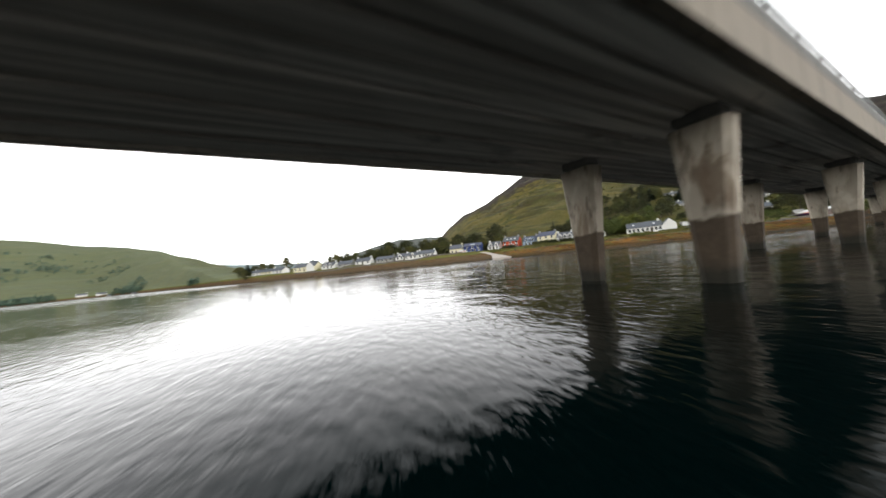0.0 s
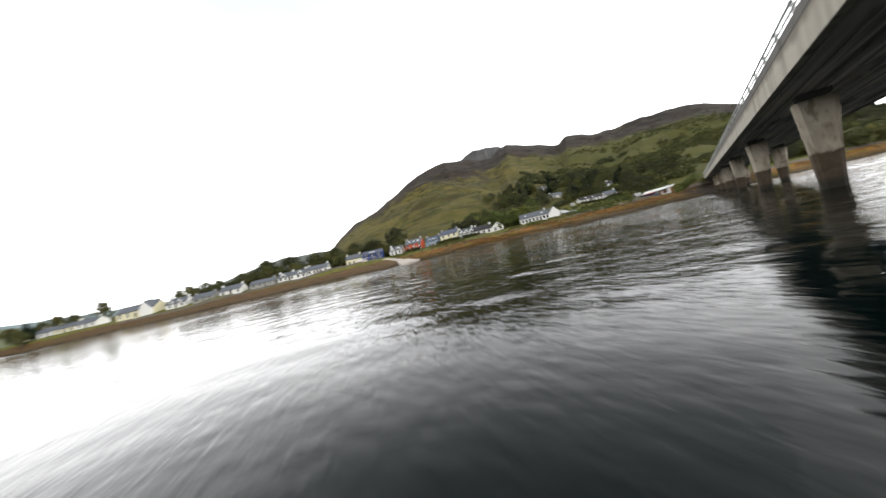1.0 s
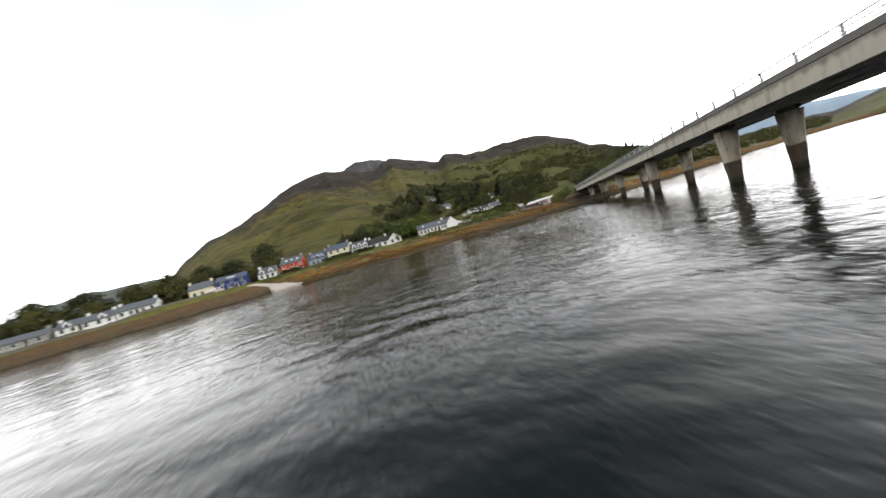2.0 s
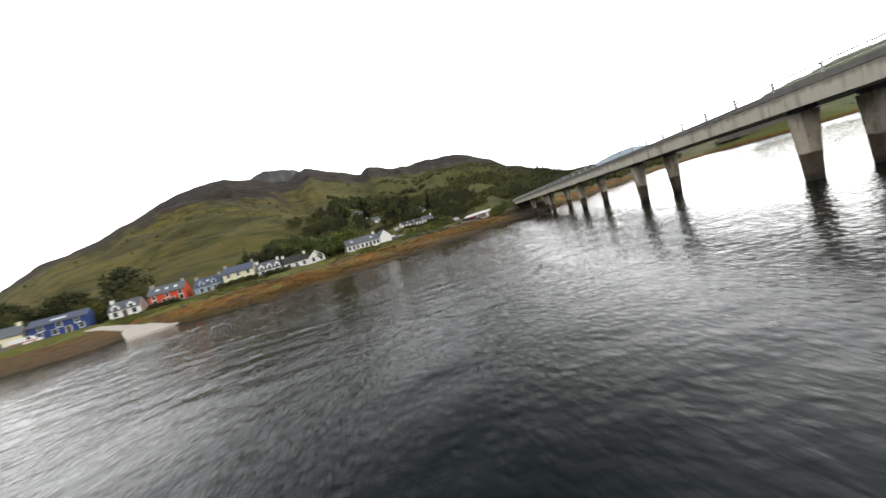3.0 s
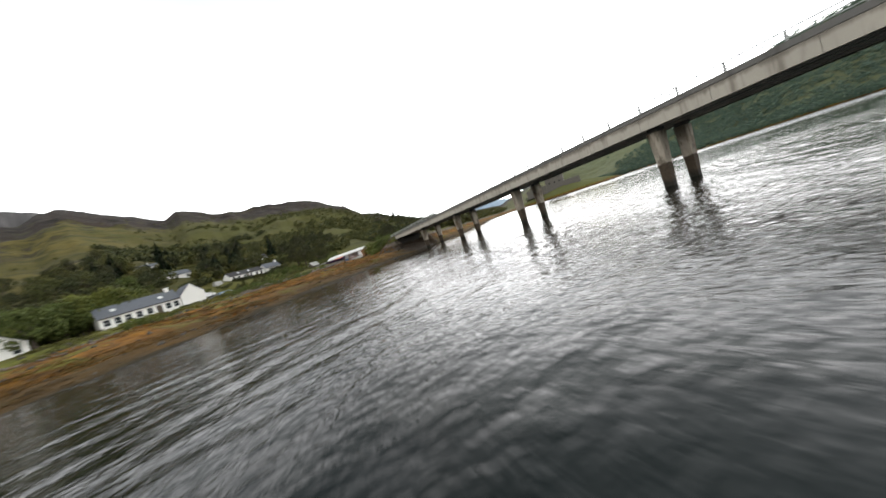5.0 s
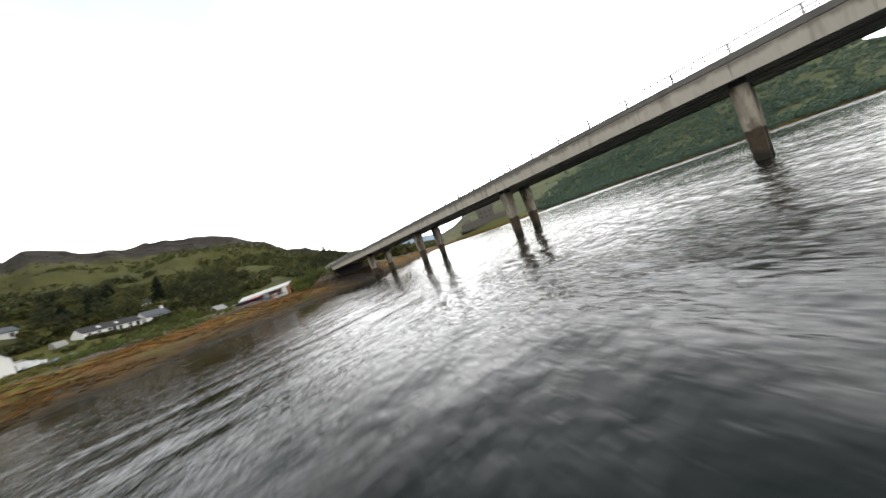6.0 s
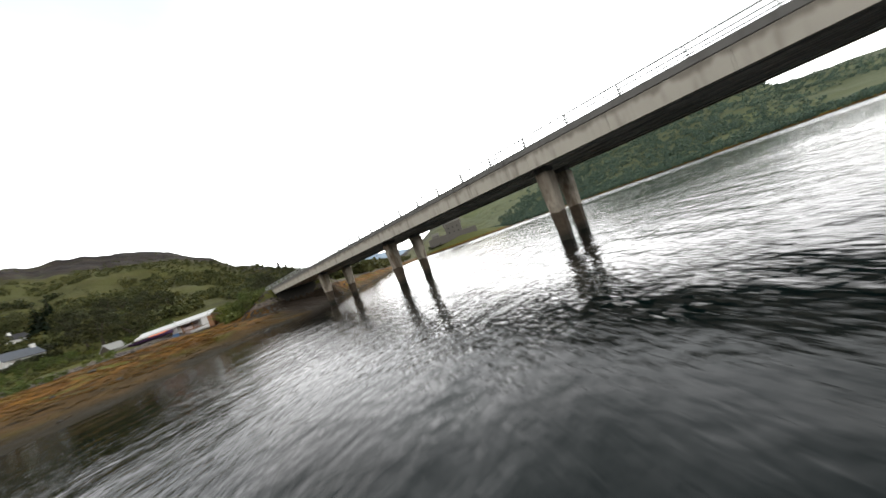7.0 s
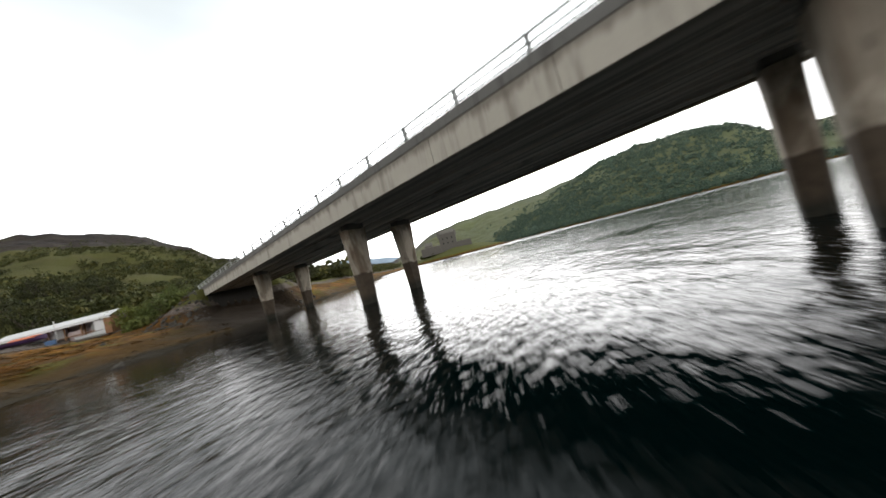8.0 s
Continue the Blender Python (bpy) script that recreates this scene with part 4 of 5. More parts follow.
slip = tagged(part("slipway", drape([(-8.8, 88.6), (-6.4, 93.5), (-3.6, 99), (-0.6, 104), (2.2, 112), (4.8, 122)], (9.5, 8.0, 6.0, 3.6, 3.0, 3.0), 0.12, 0.1), SLIP_CONCRETE), "pale concrete slipway running down into the loch", "slipway")
sea_wall = tagged(part("sea_wall", drape([(20.5, 113.5), (24.5, 106.5), (28.5, 98), (33, 90), (37.5, 83.5)], 0.5, 0.65), STONE_WALL), "low rubble stone wall above the seaweed", "wall")
tagged(part("sea_wall", drape([(-82, 216), (-62, 192), (-40, 173), (-18, 153.5), (-6, 144), (1, 136)], 0.6, 0.8), STONE_WALL), "low rubble stone wall along the village shore", "wall")


# ---------------------------------------------------------------- trees
def leaf_cards(centres, per, spread, size, seed, flat=0.6):
    """Small bent leaf sprays round the centres: verts and faces."""
    rng = np.random.default_rng(seed)
    verts, faces = [], []
    for (cx, cy, cz, cr) in centres:
        for _ in range(per):
            d = rng.normal(size=3)
            d /= np.linalg.norm(d) + 1e-9
            r = cr * (0.55 + 0.5 * rng.random()) * spread
            p = np.array((cx, cy, cz)) + d * (r, r, r * 0.8)
            n = d + rng.normal(size=3) * flat
            n /= np.linalg.norm(n) + 1e-9
            t = np.cross(n, rng.normal(size=3))
            t /= np.linalg.norm(t) + 1e-9
            b = np.cross(n, t)
            s = size * (0.6 + 0.8 * rng.random())
            k = len(verts)
            verts += [tuple(p - t * s), tuple(p - b * s * 0.7 + n * s * 0.25), tuple(p + t * s), tuple(p + b * s * 0.7 + n * s * 0.2)]
            faces += [(k, k + 1, k + 2), (k, k + 2, k + 3)]
    return verts, faces


def broadleaf(seed, height, width, leaves, name="tree", label="broad-leaved tree behind the village", per=34, lobes=46):
    rng = np.random.default_rng(seed)
    tree = holder(name, pose(0, 0, 0), label, "tree", "trees of the village")
    bm = bmesh.new()
    top = height * 0.42
    add_tube(bm, (0, 0, -0.6), (0.1, 0.05, top), height * 0.035, height * 0.022, 7)
    centres = []
    for k in range(7):
        a = k * 2.4 + rng.random()
        reach = width * (0.22 + 0.16 * rng.random())
        tip = (math.cos(a) * reach, math.sin(a) * reach, top + height * (0.12 + 0.3 * rng.random()))
        add_tube(bm, (0.05, 0.03, top * (0.65 + 0.05 * k)), tip, height * 0.014, height * 0.005, 5)
    part("trunk", bm, BARK, tree)
    for k in range(lobes):
        u = rng.random()
        a = rng.random() * 2 * math.pi
        z = height * (0.25 + 0.68 * u)
        env = math.sin(math.pi * min(1, 0.18 + u * 0.80)) ** 0.7
        r = width * 0.5 * env * math.sqrt(rng.random())
        centres.append((math.cos(a) * r, math.sin(a) * r, z, width * (0.10 + 0.09 * rng.random())))
    v, f = leaf_cards(centres, per, 1.0, width * 0.029, seed + 50)
    mesh_from("crown", v, f, leaves, tree)
    return tree


def conifer(seed, height, width):
    rng = np.random.default_rng(seed)
    tree = holder("pine_tree", pose(0, 0, 0), "dark conifer standing behind the village", "tree", "trees of the village")
    part("trunk", add_tube(bmesh.new(), (0, 0, -0.6), (0, 0, height * 0.97), height * 0.025, height * 0.004, 7), BARK, tree)
    verts, faces = [], []
    for k in range(22):
        u = k / 21
        z = height * (0.14 + 0.84 * u)
        reach = width * 0.5 * (1 - u) ** 0.85 + 0.15
        for j in range(11):
            a = j * 2 * math.pi / 11 + k * 0.7 + rng.random() * 0.5
            r = reach * (0.7 + 0.5 * rng.random())
            d, s = np.array((math.cos(a), math.sin(a), 0)), np.array((-math.sin(a), math.cos(a), 0))
            w = r * 0.22 + 0.12
            p = np.array((0, 0, z))
            i = len(verts)
            verts += [tuple(p), tuple(p + d * r * 0.6 + s * w - (0, 0, r * 0.12)), tuple(p + d * r - (0, 0, r * 0.35)), tuple(p + d * r * 0.6 - s * w - (0, 0, r * 0.12))]
            faces += [(i, i + 1, i + 2), (i, i + 2, i + 3)]
    mesh_from("crown", verts, faces, PINE, tree)
    return tree


def plant(model, spots, lo, hi, seed):
    """Copies of a model tree at the spots; the model itself takes the first."""
    rng = np.random.default_rng(seed)
    for k, (x, y) in enumerate(spots):
        s = lo + (hi - lo) * rng.random()
        m = Matrix.Translation((x, y, seat(x, y, 0.1))) @ pose(0, 0, 0, 0, 0, rng.random() * 360) @ Matrix.Diagonal((s, s, s * (0.9 + 0.25 * rng.random()), 1))
        if k == 0:
            model.matrix_basis = m
        else:
            ob = copy_thing(model, Matrix.Identity(4))
            ob.matrix_basis = m


def scatter(n, lo, hi, near, far, seed, gap=3.0, avoid=()):
    """Spots between two bearings and two distances from the water's edge."""
    rng = np.random.default_rng(seed)
    spots = []
    for _ in range(n * 12):
        if len(spots) >= n:
            break
        bearing = lo + (hi - lo) * rng.random()
        s = near + (far - near) * rng.random()
        r = float(back_of(np.array(bearing))) + s
        x, y = HUB[0] + r * math.cos(radians(bearing)), HUB[1] + r * math.sin(radians(bearing))
        if any(math.hypot(x - a, y - b) < c for a, b, c in avoid) or any(math.hypot(x - a, y - b) < gap for a, b in spots):
            continue
        spots.append((x, y))
    return spots


CLEAR = ((53, 66, 13), (60, 57, 9), (40, 86, 10), (47, 82, 8), (36, 95, 8), (32, 101, 9), (29, 110, 9), (23, 119, 11), (16, 128, 9), (9, 138, 10), (2, 145, 9), (-12, 157, 10), (-22, 166, 11), (-33, 175, 10),
         (-44, 186, 9), (-54, 195, 9), (-63, 203, 9), (-76, 217, 12), (116, 55, 12), (124, 44, 8), (167, 53, 9), (108, 62, 4), (89, 61, 9), (84, 55, 6), (138, 83, 9), (130, 79, 8), (121, 75, 7), (112, 70, 6), (158, 51, 6), (150, 49, 5), (149, 86, 8), (175, 105, 8), (80, 114, 6), (40, 113, 7), (97, 27, 4), (80, 22, 6), (72, 17, 10), (66, 8, 8), (74, 30, 7))

oak = broadleaf(3, 8.5, 9.0, LEAF_MID)
plant(oak, scatter(28, 4, 34, 95, 165, 1, 4.5, CLEAR) + scatter(16, 25, 40, 44, 84, 2, 4.5, CLEAR), 0.75, 1.2, 2)
dark_oak = broadleaf(8, 9.0, 8.5, LEAF_DARK, label="dense dark broad-leaved tree behind the village")
plant(dark_oak, [(116, 30), (112, 27), (120, 33), (108, 24), (124, 27), (116, 22), (130, 33)] + scatter(56, -2, 32, 92, 180, 5, 4.5, CLEAR) + scatter(16, 27, 50, 40, 58, 55, 4.0, CLEAR) + scatter(16, -21, -9, 60, 170, 77, 5.0, CLEAR), 0.7, 1.15, 4)
ash = broadleaf(12, 7.5, 9.0, LEAF_LIGHT, label="light green leafy tree beside the cottages")
plant(ash, [(50, 80), (53, 77), (56.5, 75.5), (46, 77.5), (62, 80), (64, 84), (51, 84), (56, 80), (48, 88), (58, 76), (53, 81), (60, 72)] + scatter(8, 24, 40, 45, 85, 9, 6, CLEAR), 0.95, 1.25, 6)
copper = broadleaf(15, 6.5, 7.0, LEAF_COPPER, label="dark copper-leaved tree behind a white cottage")
plant(copper, [(48, 91), (45.5, 94.5)], 0.85, 1.0, 8)
row_oak = broadleaf(19, 8.5, 9.0, LEAF_MID, label="rounded green tree behind the terraced cottages")
plant(row_oak, [(-2, 164), (-8, 170), (-15, 175), (2, 158), (9, 152), (-26, 184), (-70, 220), (-86, 238), (-96, 250), (-102, 262), (-60, 210), (-45, 199), (18, 143), (26, 133), (-108, 274), (-114, 262), (-118, 276)]
      + scatter(34, 60, 92, 42, 80, 14, 4, CLEAR), 0.8, 1.2, 10)
big_oak = broadleaf(27, 13.0, 13.5, LEAF_DARK, label="tall dark round-crowned tree behind the white terrace", lobes=64)
plant(big_oak, [(-4, 172), (5, 166), (13, 158), (-14, 181), (20, 149), (-24, 190), (30, 140)], 0.85, 1.1, 11)
pine = conifer(4, 11.0, 6.0)
plant(pine, [(14, 145.5), (22, 138.5), (42, 105), (-112, 268), (432, -131), (437, -126), (428, -140), (446, -120)] + scatter(26, 6, 26, 100, 185, 31, 5, CLEAR), 0.75, 1.2, 12)
bush = broadleaf(23, 3.0, 4.2, LEAF_LIGHT, "bush", "light green bush near the bridge end", per=26, lobes=26)
plant(bush, [(67, 8), (69.5, 9), (65, 6.5), (71, 8), (73, 6), (68, 10.4), (75, 8.5), (64, 5), (77, 6), (70, 5), (66.5, 9.5), (72, 4.6), (79, 7), (63, 7)] + [(105, 38), (103, 36), (101, 33), (107, 35), (106, 41)] + scatter(30, -16, 3, 30, 70, 41, 2.5, CLEAR), 0.6, 1.2, 16)

# Woods and scrub too many to count: joined clumps.
def clumps(name, spots, material, label, lo, hi, seed, cards=26, level=None, flat=1.0, category="woodland"):
    rng = np.random.default_rng(seed)
    base_v, base_f = [], []
    for k in range(5):
        c = [((rng.random() - 0.5) * 0.8, (rng.random() - 0.5) * 0.8, 0.22 + 0.55 * rng.random(), 0.26 + 0.16 * rng.random()) for _ in range(8)]
        v, f = leaf_cards(c, cards // 3, 1.0, 0.135, seed + k)
        base_v.append(np.array(v) * (1, 1, flat)), base_f.append(np.array(f))
    allv, allf, n = [], [], 0
    xy = np.array(spots)
    zz = ground_z(xy[:, 0], xy[:, 1]) if level is None else np.full(len(xy), level)
    for k, (x, y) in enumerate(spots):
        v, f = base_v[k % 5], base_f[k % 5]
        s, a = lo + (hi - lo) * rng.random() ** 1.4, rng.random() * 6.28
        m = np.array(((math.cos(a), -math.sin(a), 0), (math.sin(a), math.cos(a), 0), (0, 0, 1))) * s
        allv.append(v @ m.T + (x, y, zz[k] - 0.1 * s))
        allf.append(f + n)
        n += len(v)
    ob = mesh_from(name, np.concatenate(allv).tolist(), np.concatenate(allf).tolist(), material)
    return tagged(ob, label, category, kind="stuff")


def wild(n, lo, hi, near, far, seed, patch=60.0, level=-0.05, taper=None):
    """Loose spots that gather in patches."""
    rng = np.random.default_rng(seed)
    bearing = lo + (hi - lo) * rng.random(n)
    s = near + (far - near) * rng.random(n)
    if taper is not None:
        s = near + (s - near) * np.clip((taper - bearing) / 16 + 0.15 * rng.normal(size=n), 0.05, 1)
    r = back_of(bearing) + s
    x, y = HUB[0] + r * np.cos(np.radians(bearing)), HUB[1] + r * np.sin(np.radians(bearing))
    keep = fbm(x, y, patch, 4, seed) > level
    if taper is not None:
        keep &= rng.random(n) ** 1.5 < np.clip((bearing - lo) / 11, 0, 1)
    for a, b, c in CLEAR:
        keep &= np.hypot(x - a, y - b) > c * 0.75
    keep &= ~((np.abs(y + 2.1) < 7) & (x > 44) & (x < 200))
    return np.stack([x[keep], y[keep]], -1).tolist()


clumps("scrub_wood", wild(2000, -22, 1, 40, 330, 61, 60, -0.12) + wild(1300, 1, 24, 95, 290, 60, 60, -0.1), LEAF_MID, "green scrub woodland on the lower hillside", 2.2, 6.0, 71, 30)
clumps("dark_scrub", wild(1700, -24, 24, 92, 330, 62, 80, -0.02), LEAF_DARK, "dark scrub woodland on the hillside", 3.5, 7.5, 72, 30)
clumps("skyline_wood", wild(620, -25, -15, 200, 480, 91, 60, -0.1), LEAF_DARK, "dark trees along the skyline beside the bridge", 3.0, 6.5, 92, 26)
bank_rng = np.random.default_rng(93)
clumps("bank_grass", [(62 + 12 * bank_rng.random(), 4.2 + 6.5 * bank_rng.random()) for _ in range(190)], LEAF_BANK, "bright green tall grass on the bank by the bridge end", 1.0, 2.1, 94, 30, None, 0.8, "grass")
clumps("garden_shrubs", wild(700, 2, 27, 12, 84, 59, 22, 0.06), LEAF_LIGHT, "low light green shrubs and hedges in the gardens", 0.6, 1.6, 80, 26)
clumps("garden_hedges", wild(500, 4, 27, 26, 92, 58, 16, 0.08), LEAF_MID, "low green hedges round the gardens", 0.9, 2.0, 81, 26)


def shore_spots(n, lo, hi, low, high, seed, patch=9.0, level=-0.1):
    """Spots on the beach: bearings, and shares of its width above the water's edge."""
    rng = np.random.default_rng(seed)
    bearing = lo + (hi - lo) * rng.random(n)
    r = edge_of(bearing) + table(BEACH, bearing, 1) * (low + (high - low) * rng.random(n))
    x, y = HUB[0] + r * np.cos(np.radians(bearing)), HUB[1] + r * np.sin(np.radians(bearing))
    keep = fbm(x, y, patch, 3, seed) > level
    keep &= ~((np.abs(y + 2.1) < 6) & (x > 44)) & (np.hypot(x + 3, y - 100) > 15)
    return np.stack([x[keep], y[keep]], -1).tolist()


WRACK = make_leaf("bladder_wrack", (0.110, 0.046, 0.007), (0.220, 0.098, 0.012), (0.150, 0.080, 0.012))
WRACK_DARK = make_leaf("dark_wrack", (0.040, 0.022, 0.006), (0.085, 0.050, 0.011), (0.060, 0.046, 0.010))
TUSSOCK = make_leaf("shore_grass", (0.060, 0.066, 0.014), (0.150, 0.140, 0.034), (0.095, 0.092, 0.022))
clumps("orange_wrack", shore_spots(6500, -10, 62, 0.14, 0.66, 101, 9.0, -0.16), WRACK, "orange bladder wrack heaped over the beach", 0.35, 1.15, 102, 15, None, 0.22, "seaweed")
clumps("dark_wrack", shore_spots(2600, -12, 62, 0.03, 0.62, 103, 7.0, 0.02), WRACK_DARK, "dark wet wrack along the tide line", 0.35, 1.2, 104, 15, None, 0.20, "seaweed")
clumps("shore_tussocks", shore_spots(2200, -6, 62, 0.66, 1.05, 105, 12.0, -0.05), TUSSOCK, "rough grass tussocks between seaweed and houses", 0.5, 1.3, 106, 18, None, 0.55, "grass")


def hedge(points, size, seed, label):
    """A clipped hedge along a line."""
    spots = []
    for p, q in zip(points, points[1:]):
        n = max(1, int(math.dist(p, q) / 0.55))
        spots += [(p[0] + (q[0] - p[0]) * k / n, p[1] + (q[1] - p[1]) * k / n) for k in range(n)]
    ob = clumps("hedge", spots, LEAF_DARK, label, size, size * 1.15, seed, 40)
    return tagged(ob, label, "hedge", "hedges by the shore")


hedge([(31.0, 91.6), (33.0, 87.6), (34.2, 85.6)], 1.7, 83, "clipped dark hedge before the dormer cottage")
hedge([(24.6, 103.6), (26, 99.5), (29.6, 93.2)], 1.9, 84, "clipped dark hedge before the cream house")
hedge([(16.2, 118.4), (19.8, 112.4)], 1.6, 85, "clipped dark hedge before the red house")
hedge([(117.6, 44.2), (122.6, 38.2)], 2.3, 89, "rough hedge before the small gabled cottage")
hedge([(106.4, 56.6), (118, 44.6)], 1.5, 87, "low garden hedge before the long low cottage")
hedge([(107, 72), (116, 70), (124, 68), (132, 63)], 3.0, 86, "tall garden hedge below the bungalow")
clumps("slope_shrubs", wild(420, 24, 62, 30, 330, 57, 40, 0.14), LEAF_MID, "scattered shrubs above the shore houses", 1.0, 2.6, 82, 20)
clumps("heath_bushes", wild(1300, -14, 22, 130, 600, 63, 70, 0.10), LEAF_MID, "gorse bushes scattered over the hill", 1.2, 3.4, 73, 14)
clumps("slope_scrub", wild(4800, -18, 20, 110, 430, 97, 55, -0.1), LEAF_MID, "low bracken and scrub over the hillside", 1.4, 5.4, 98, 16, None, 0.75)
clumps("far_forest", wild(4900, -98, -56, 6, 760, 64, 260, -0.3, -55), LEAF_HAZED, "dense dark forest on the far shore hill", 9.0, 17.0, 74, 12)
clumps("far_mixed_wood", wild(3900, -106, -54, 6, 740, 69, 150, 0.0, -52), LEAF_HAZED, "mixed green wood on the far shore hill", 8.0, 15.0, 79, 12)
clumps("far_shore_trees", wild(1500, -104, -44, 4, 90, 65, 150, -0.25), LEAF_HAZED, "line of dark trees along the far shore", 7.0, 14.0, 75, 12)
clumps("loch_head_woods", wild(700, 110, 128, 60, 620, 56, 110, 0.16), LEAF_HAZED, "patches of scrub on the hill across the loch", 6.0, 12.0, 88, 12)
clumps("south_trees", wild(520, -36, -22, 24, 220, 66, 60, -0.05), LEAF_MID, "green trees past the bridge", 4.0, 9.0, 76, 18)
clumps("loch_head_trees", wild(700, 108, 126, 2, 46, 67, 120, -0.1), LEAF_HAZED, "dark trees along the far loch shore", 6.0, 12.0, 77, 12)
clumps("village_back_trees", wild(420, 60, 92, 46, 110, 68, 40, -0.1), LEAF_DARK, "dark trees behind the village houses", 4.0, 8.0, 78, 20)


# ---------------------------------------------------------------- rocks and the abutment
def rock_mesh(seed):
    rng = np.random.default_rng(seed)
    bm = bmesh.new()
    bmesh.ops.create_icosphere(bm, subdivisions=1, radius=0.5)
    for v in bm.verts:
        v.co *= 0.75 + 0.5 * rng.random()
        v.co.z *= 0.65
    me = bpy.data.meshes.new("boulder")
    bm.to_mesh(me)
    bm.free()
    me.materials.append(ROCK)
    return me


rocks = [rock_mesh(k) for k in range(6)]
riprap = holder("rock_embankment", pose(0, 0, 0), "grey boulders piled below the bridge end", "rocks")
rng = np.random.default_rng(7)
for k in range(260):
    x, y = 51 + 17 * rng.random(), (3.0 + 6.5 * rng.random()) if k % 4 else (-14 + 7 * rng.random())
    s = 0.25 + 0.5 * rng.random() ** 2
    share("boulder", rocks[k % 6], riprap, pose(x, y, seat(x, y) + 0.08 * s, 90 * rng.random(), 90 * rng.random(), 360 * rng.random()) @ Matrix.Diagonal((s, s, s * 1.3, 1)))
def stones(n, lo, hi, low, high, seed):
    """Loose stones too many to count, joined."""
    rng = np.random.default_rng(seed)
    shapes = [(np.array([v.co for v in me.vertices]), np.array([p.vertices for p in me.polygons])) for me in rocks]
    allv, allf, count = [], [], 0
    for k, (x, y) in enumerate(shore_spots(n, lo, hi, low, high, seed, 14.0, -0.3)):
        v, f = shapes[k % 6]
        s, a = 0.18 + 0.42 * rng.random() ** 2, 6.28 * rng.random()
        m = np.array(((math.cos(a), -math.sin(a), 0), (math.sin(a), math.cos(a), 0), (0, 0, 0.8))) * s
        allv.append(v @ m.T + (x, y, seat(x, y) + 0.06 * s))
        allf.append(f + count)
        count += len(v)
    return np.concatenate(allv), np.concatenate(allf)


SHINGLE = make_rock("shingle_stone", (0.10, 0.082, 0.072), (0.21, 0.175, 0.155))
tagged(mesh_from("shingle_bank", *stones(1900, -9, 16, 0.64, 0.80, 111), SHINGLE), "pinkish grey stones along the top of the beach", "stones", kind="stuff")
tagged(mesh_from("shore_stones", *stones(900, 14, 60, 0.60, 0.76, 112), SHINGLE), "loose grey stones between seaweed and grass", "stones", kind="stuff")
shore_rocks = holder("shore_rocks", pose(0, 0, 0), "scattered pale boulders along the top of the seaweed", "rocks")
for k in range(230):
    bearing = -10 + 70 * rng.random()
    r = float(edge_of(np.array(bearing))) + float(table(BEACH, bearing, 1)) * ((0.62 + 0.22 * rng.random()) if k % 3 else rng.random() * 0.6)
    x, y = HUB[0] + r * math.cos(radians(bearing)), HUB[1] + r * math.sin(radians(bearing))
    s = 0.3 + 0.6 * rng.random() ** 2
    share("boulder", rocks[k % 6], shore_rocks, pose(x, y, seat(x, y) + 0.05 * s, 40 * rng.random(), 40 * rng.random(), 360 * rng.random()) @ Matrix.Diagonal((s, s, s, 1)))
tagged(part("abutment", add_box(box(EAST - 0.4, SOUTH + 0.2, 0.5, EAST + 1.2, NORTH - 0.2, 6.18), EAST + 0.02, SOUTH - 0.6, 1.0, EAST + 7, SOUTH - 0.1, 6.9), SHADE_WALL), "concrete abutment at the bridge end, darkened as if shaded", "abutment", kind="structure")
tagged(part("approach_road", drape([(60.3, -2.15), (66, -2.15), (80, -2.6), (110, -4)], 7.0, 0.06, 0.06), ROAD), "asphalt approach road to the bridge", "road", kind="structure")
for x, y in ((64.6, 5.4), (66.6, 6.0)):
    z = seat(x, y, 0.2)
    tagged(part("gate_post", add_box(box(x - 0.08, y - 0.08, z, x + 0.08, y + 0.08, z + 1.7, 0.01), x - 0.1, y - 0.1, z + 1.7, x + 0.1, y + 0.1, z + 1.76), FRAME), "pale wooden post beside the bridge end", "post", "posts by the bridge")


# ---------------------------------------------------------------- boat shelter, boats and clutter by the shingle
SHEET = plain("pale_sheet_roof", (0.62, 0.60, 0.58), 0.5, 0, 0.12, 2.0, 0.1)
PURPLE = plain("dark_purple_hull", (0.055, 0.022, 0.075), 0.4)
ORANGE = plain("orange_cover", (0.62, 0.16, 0.07), 0.7)
SEA_BLUE = plain("blue_tub", (0.05, 0.11, 0.22), 0.5)
RUBBER = plain("tyre_rubber", (0.02, 0.02, 0.02), 0.9)
VAN_WHITE = plain("van_paint", (0.66, 0.66, 0.65), 0.35)
VAN_RED = plain("van_red", (0.50, 0.05, 0.04), 0.4)

PINK_CLOTH = plain("faded_cloth", (0.50, 0.40, 0.38), 0.9, 0, 0.3, 1.2, 0.3)
RUST_WOOD = plain("rust_brown_timber", (0.26, 0.13, 0.06), 0.85, 0, 0.3, 3.0, 0.3)
shelter = holder("boat_shelter", pose(76.4, 23.0, 3.75, 0, -0.6, -126.8), "open boat shelter with a white sheet roof on the shore", "shelter")
for i in range(7):
    x0 = i * 2.0
    part("roof_sheet", add_prism(bmesh.new(), [(-0.5, 1.86), (-0.5, 1.92), (1.6, 2.72), (3.2, 2.3), (3.2, 2.24), (1.6, 2.64)], x0, x0 + 1.98), SHEET, shelter)
part("fascia_board", box(-0.05, -0.56, 1.62, 14.02, -0.505, 1.96, 0.01), SHEET, shelter, "white fascia board")
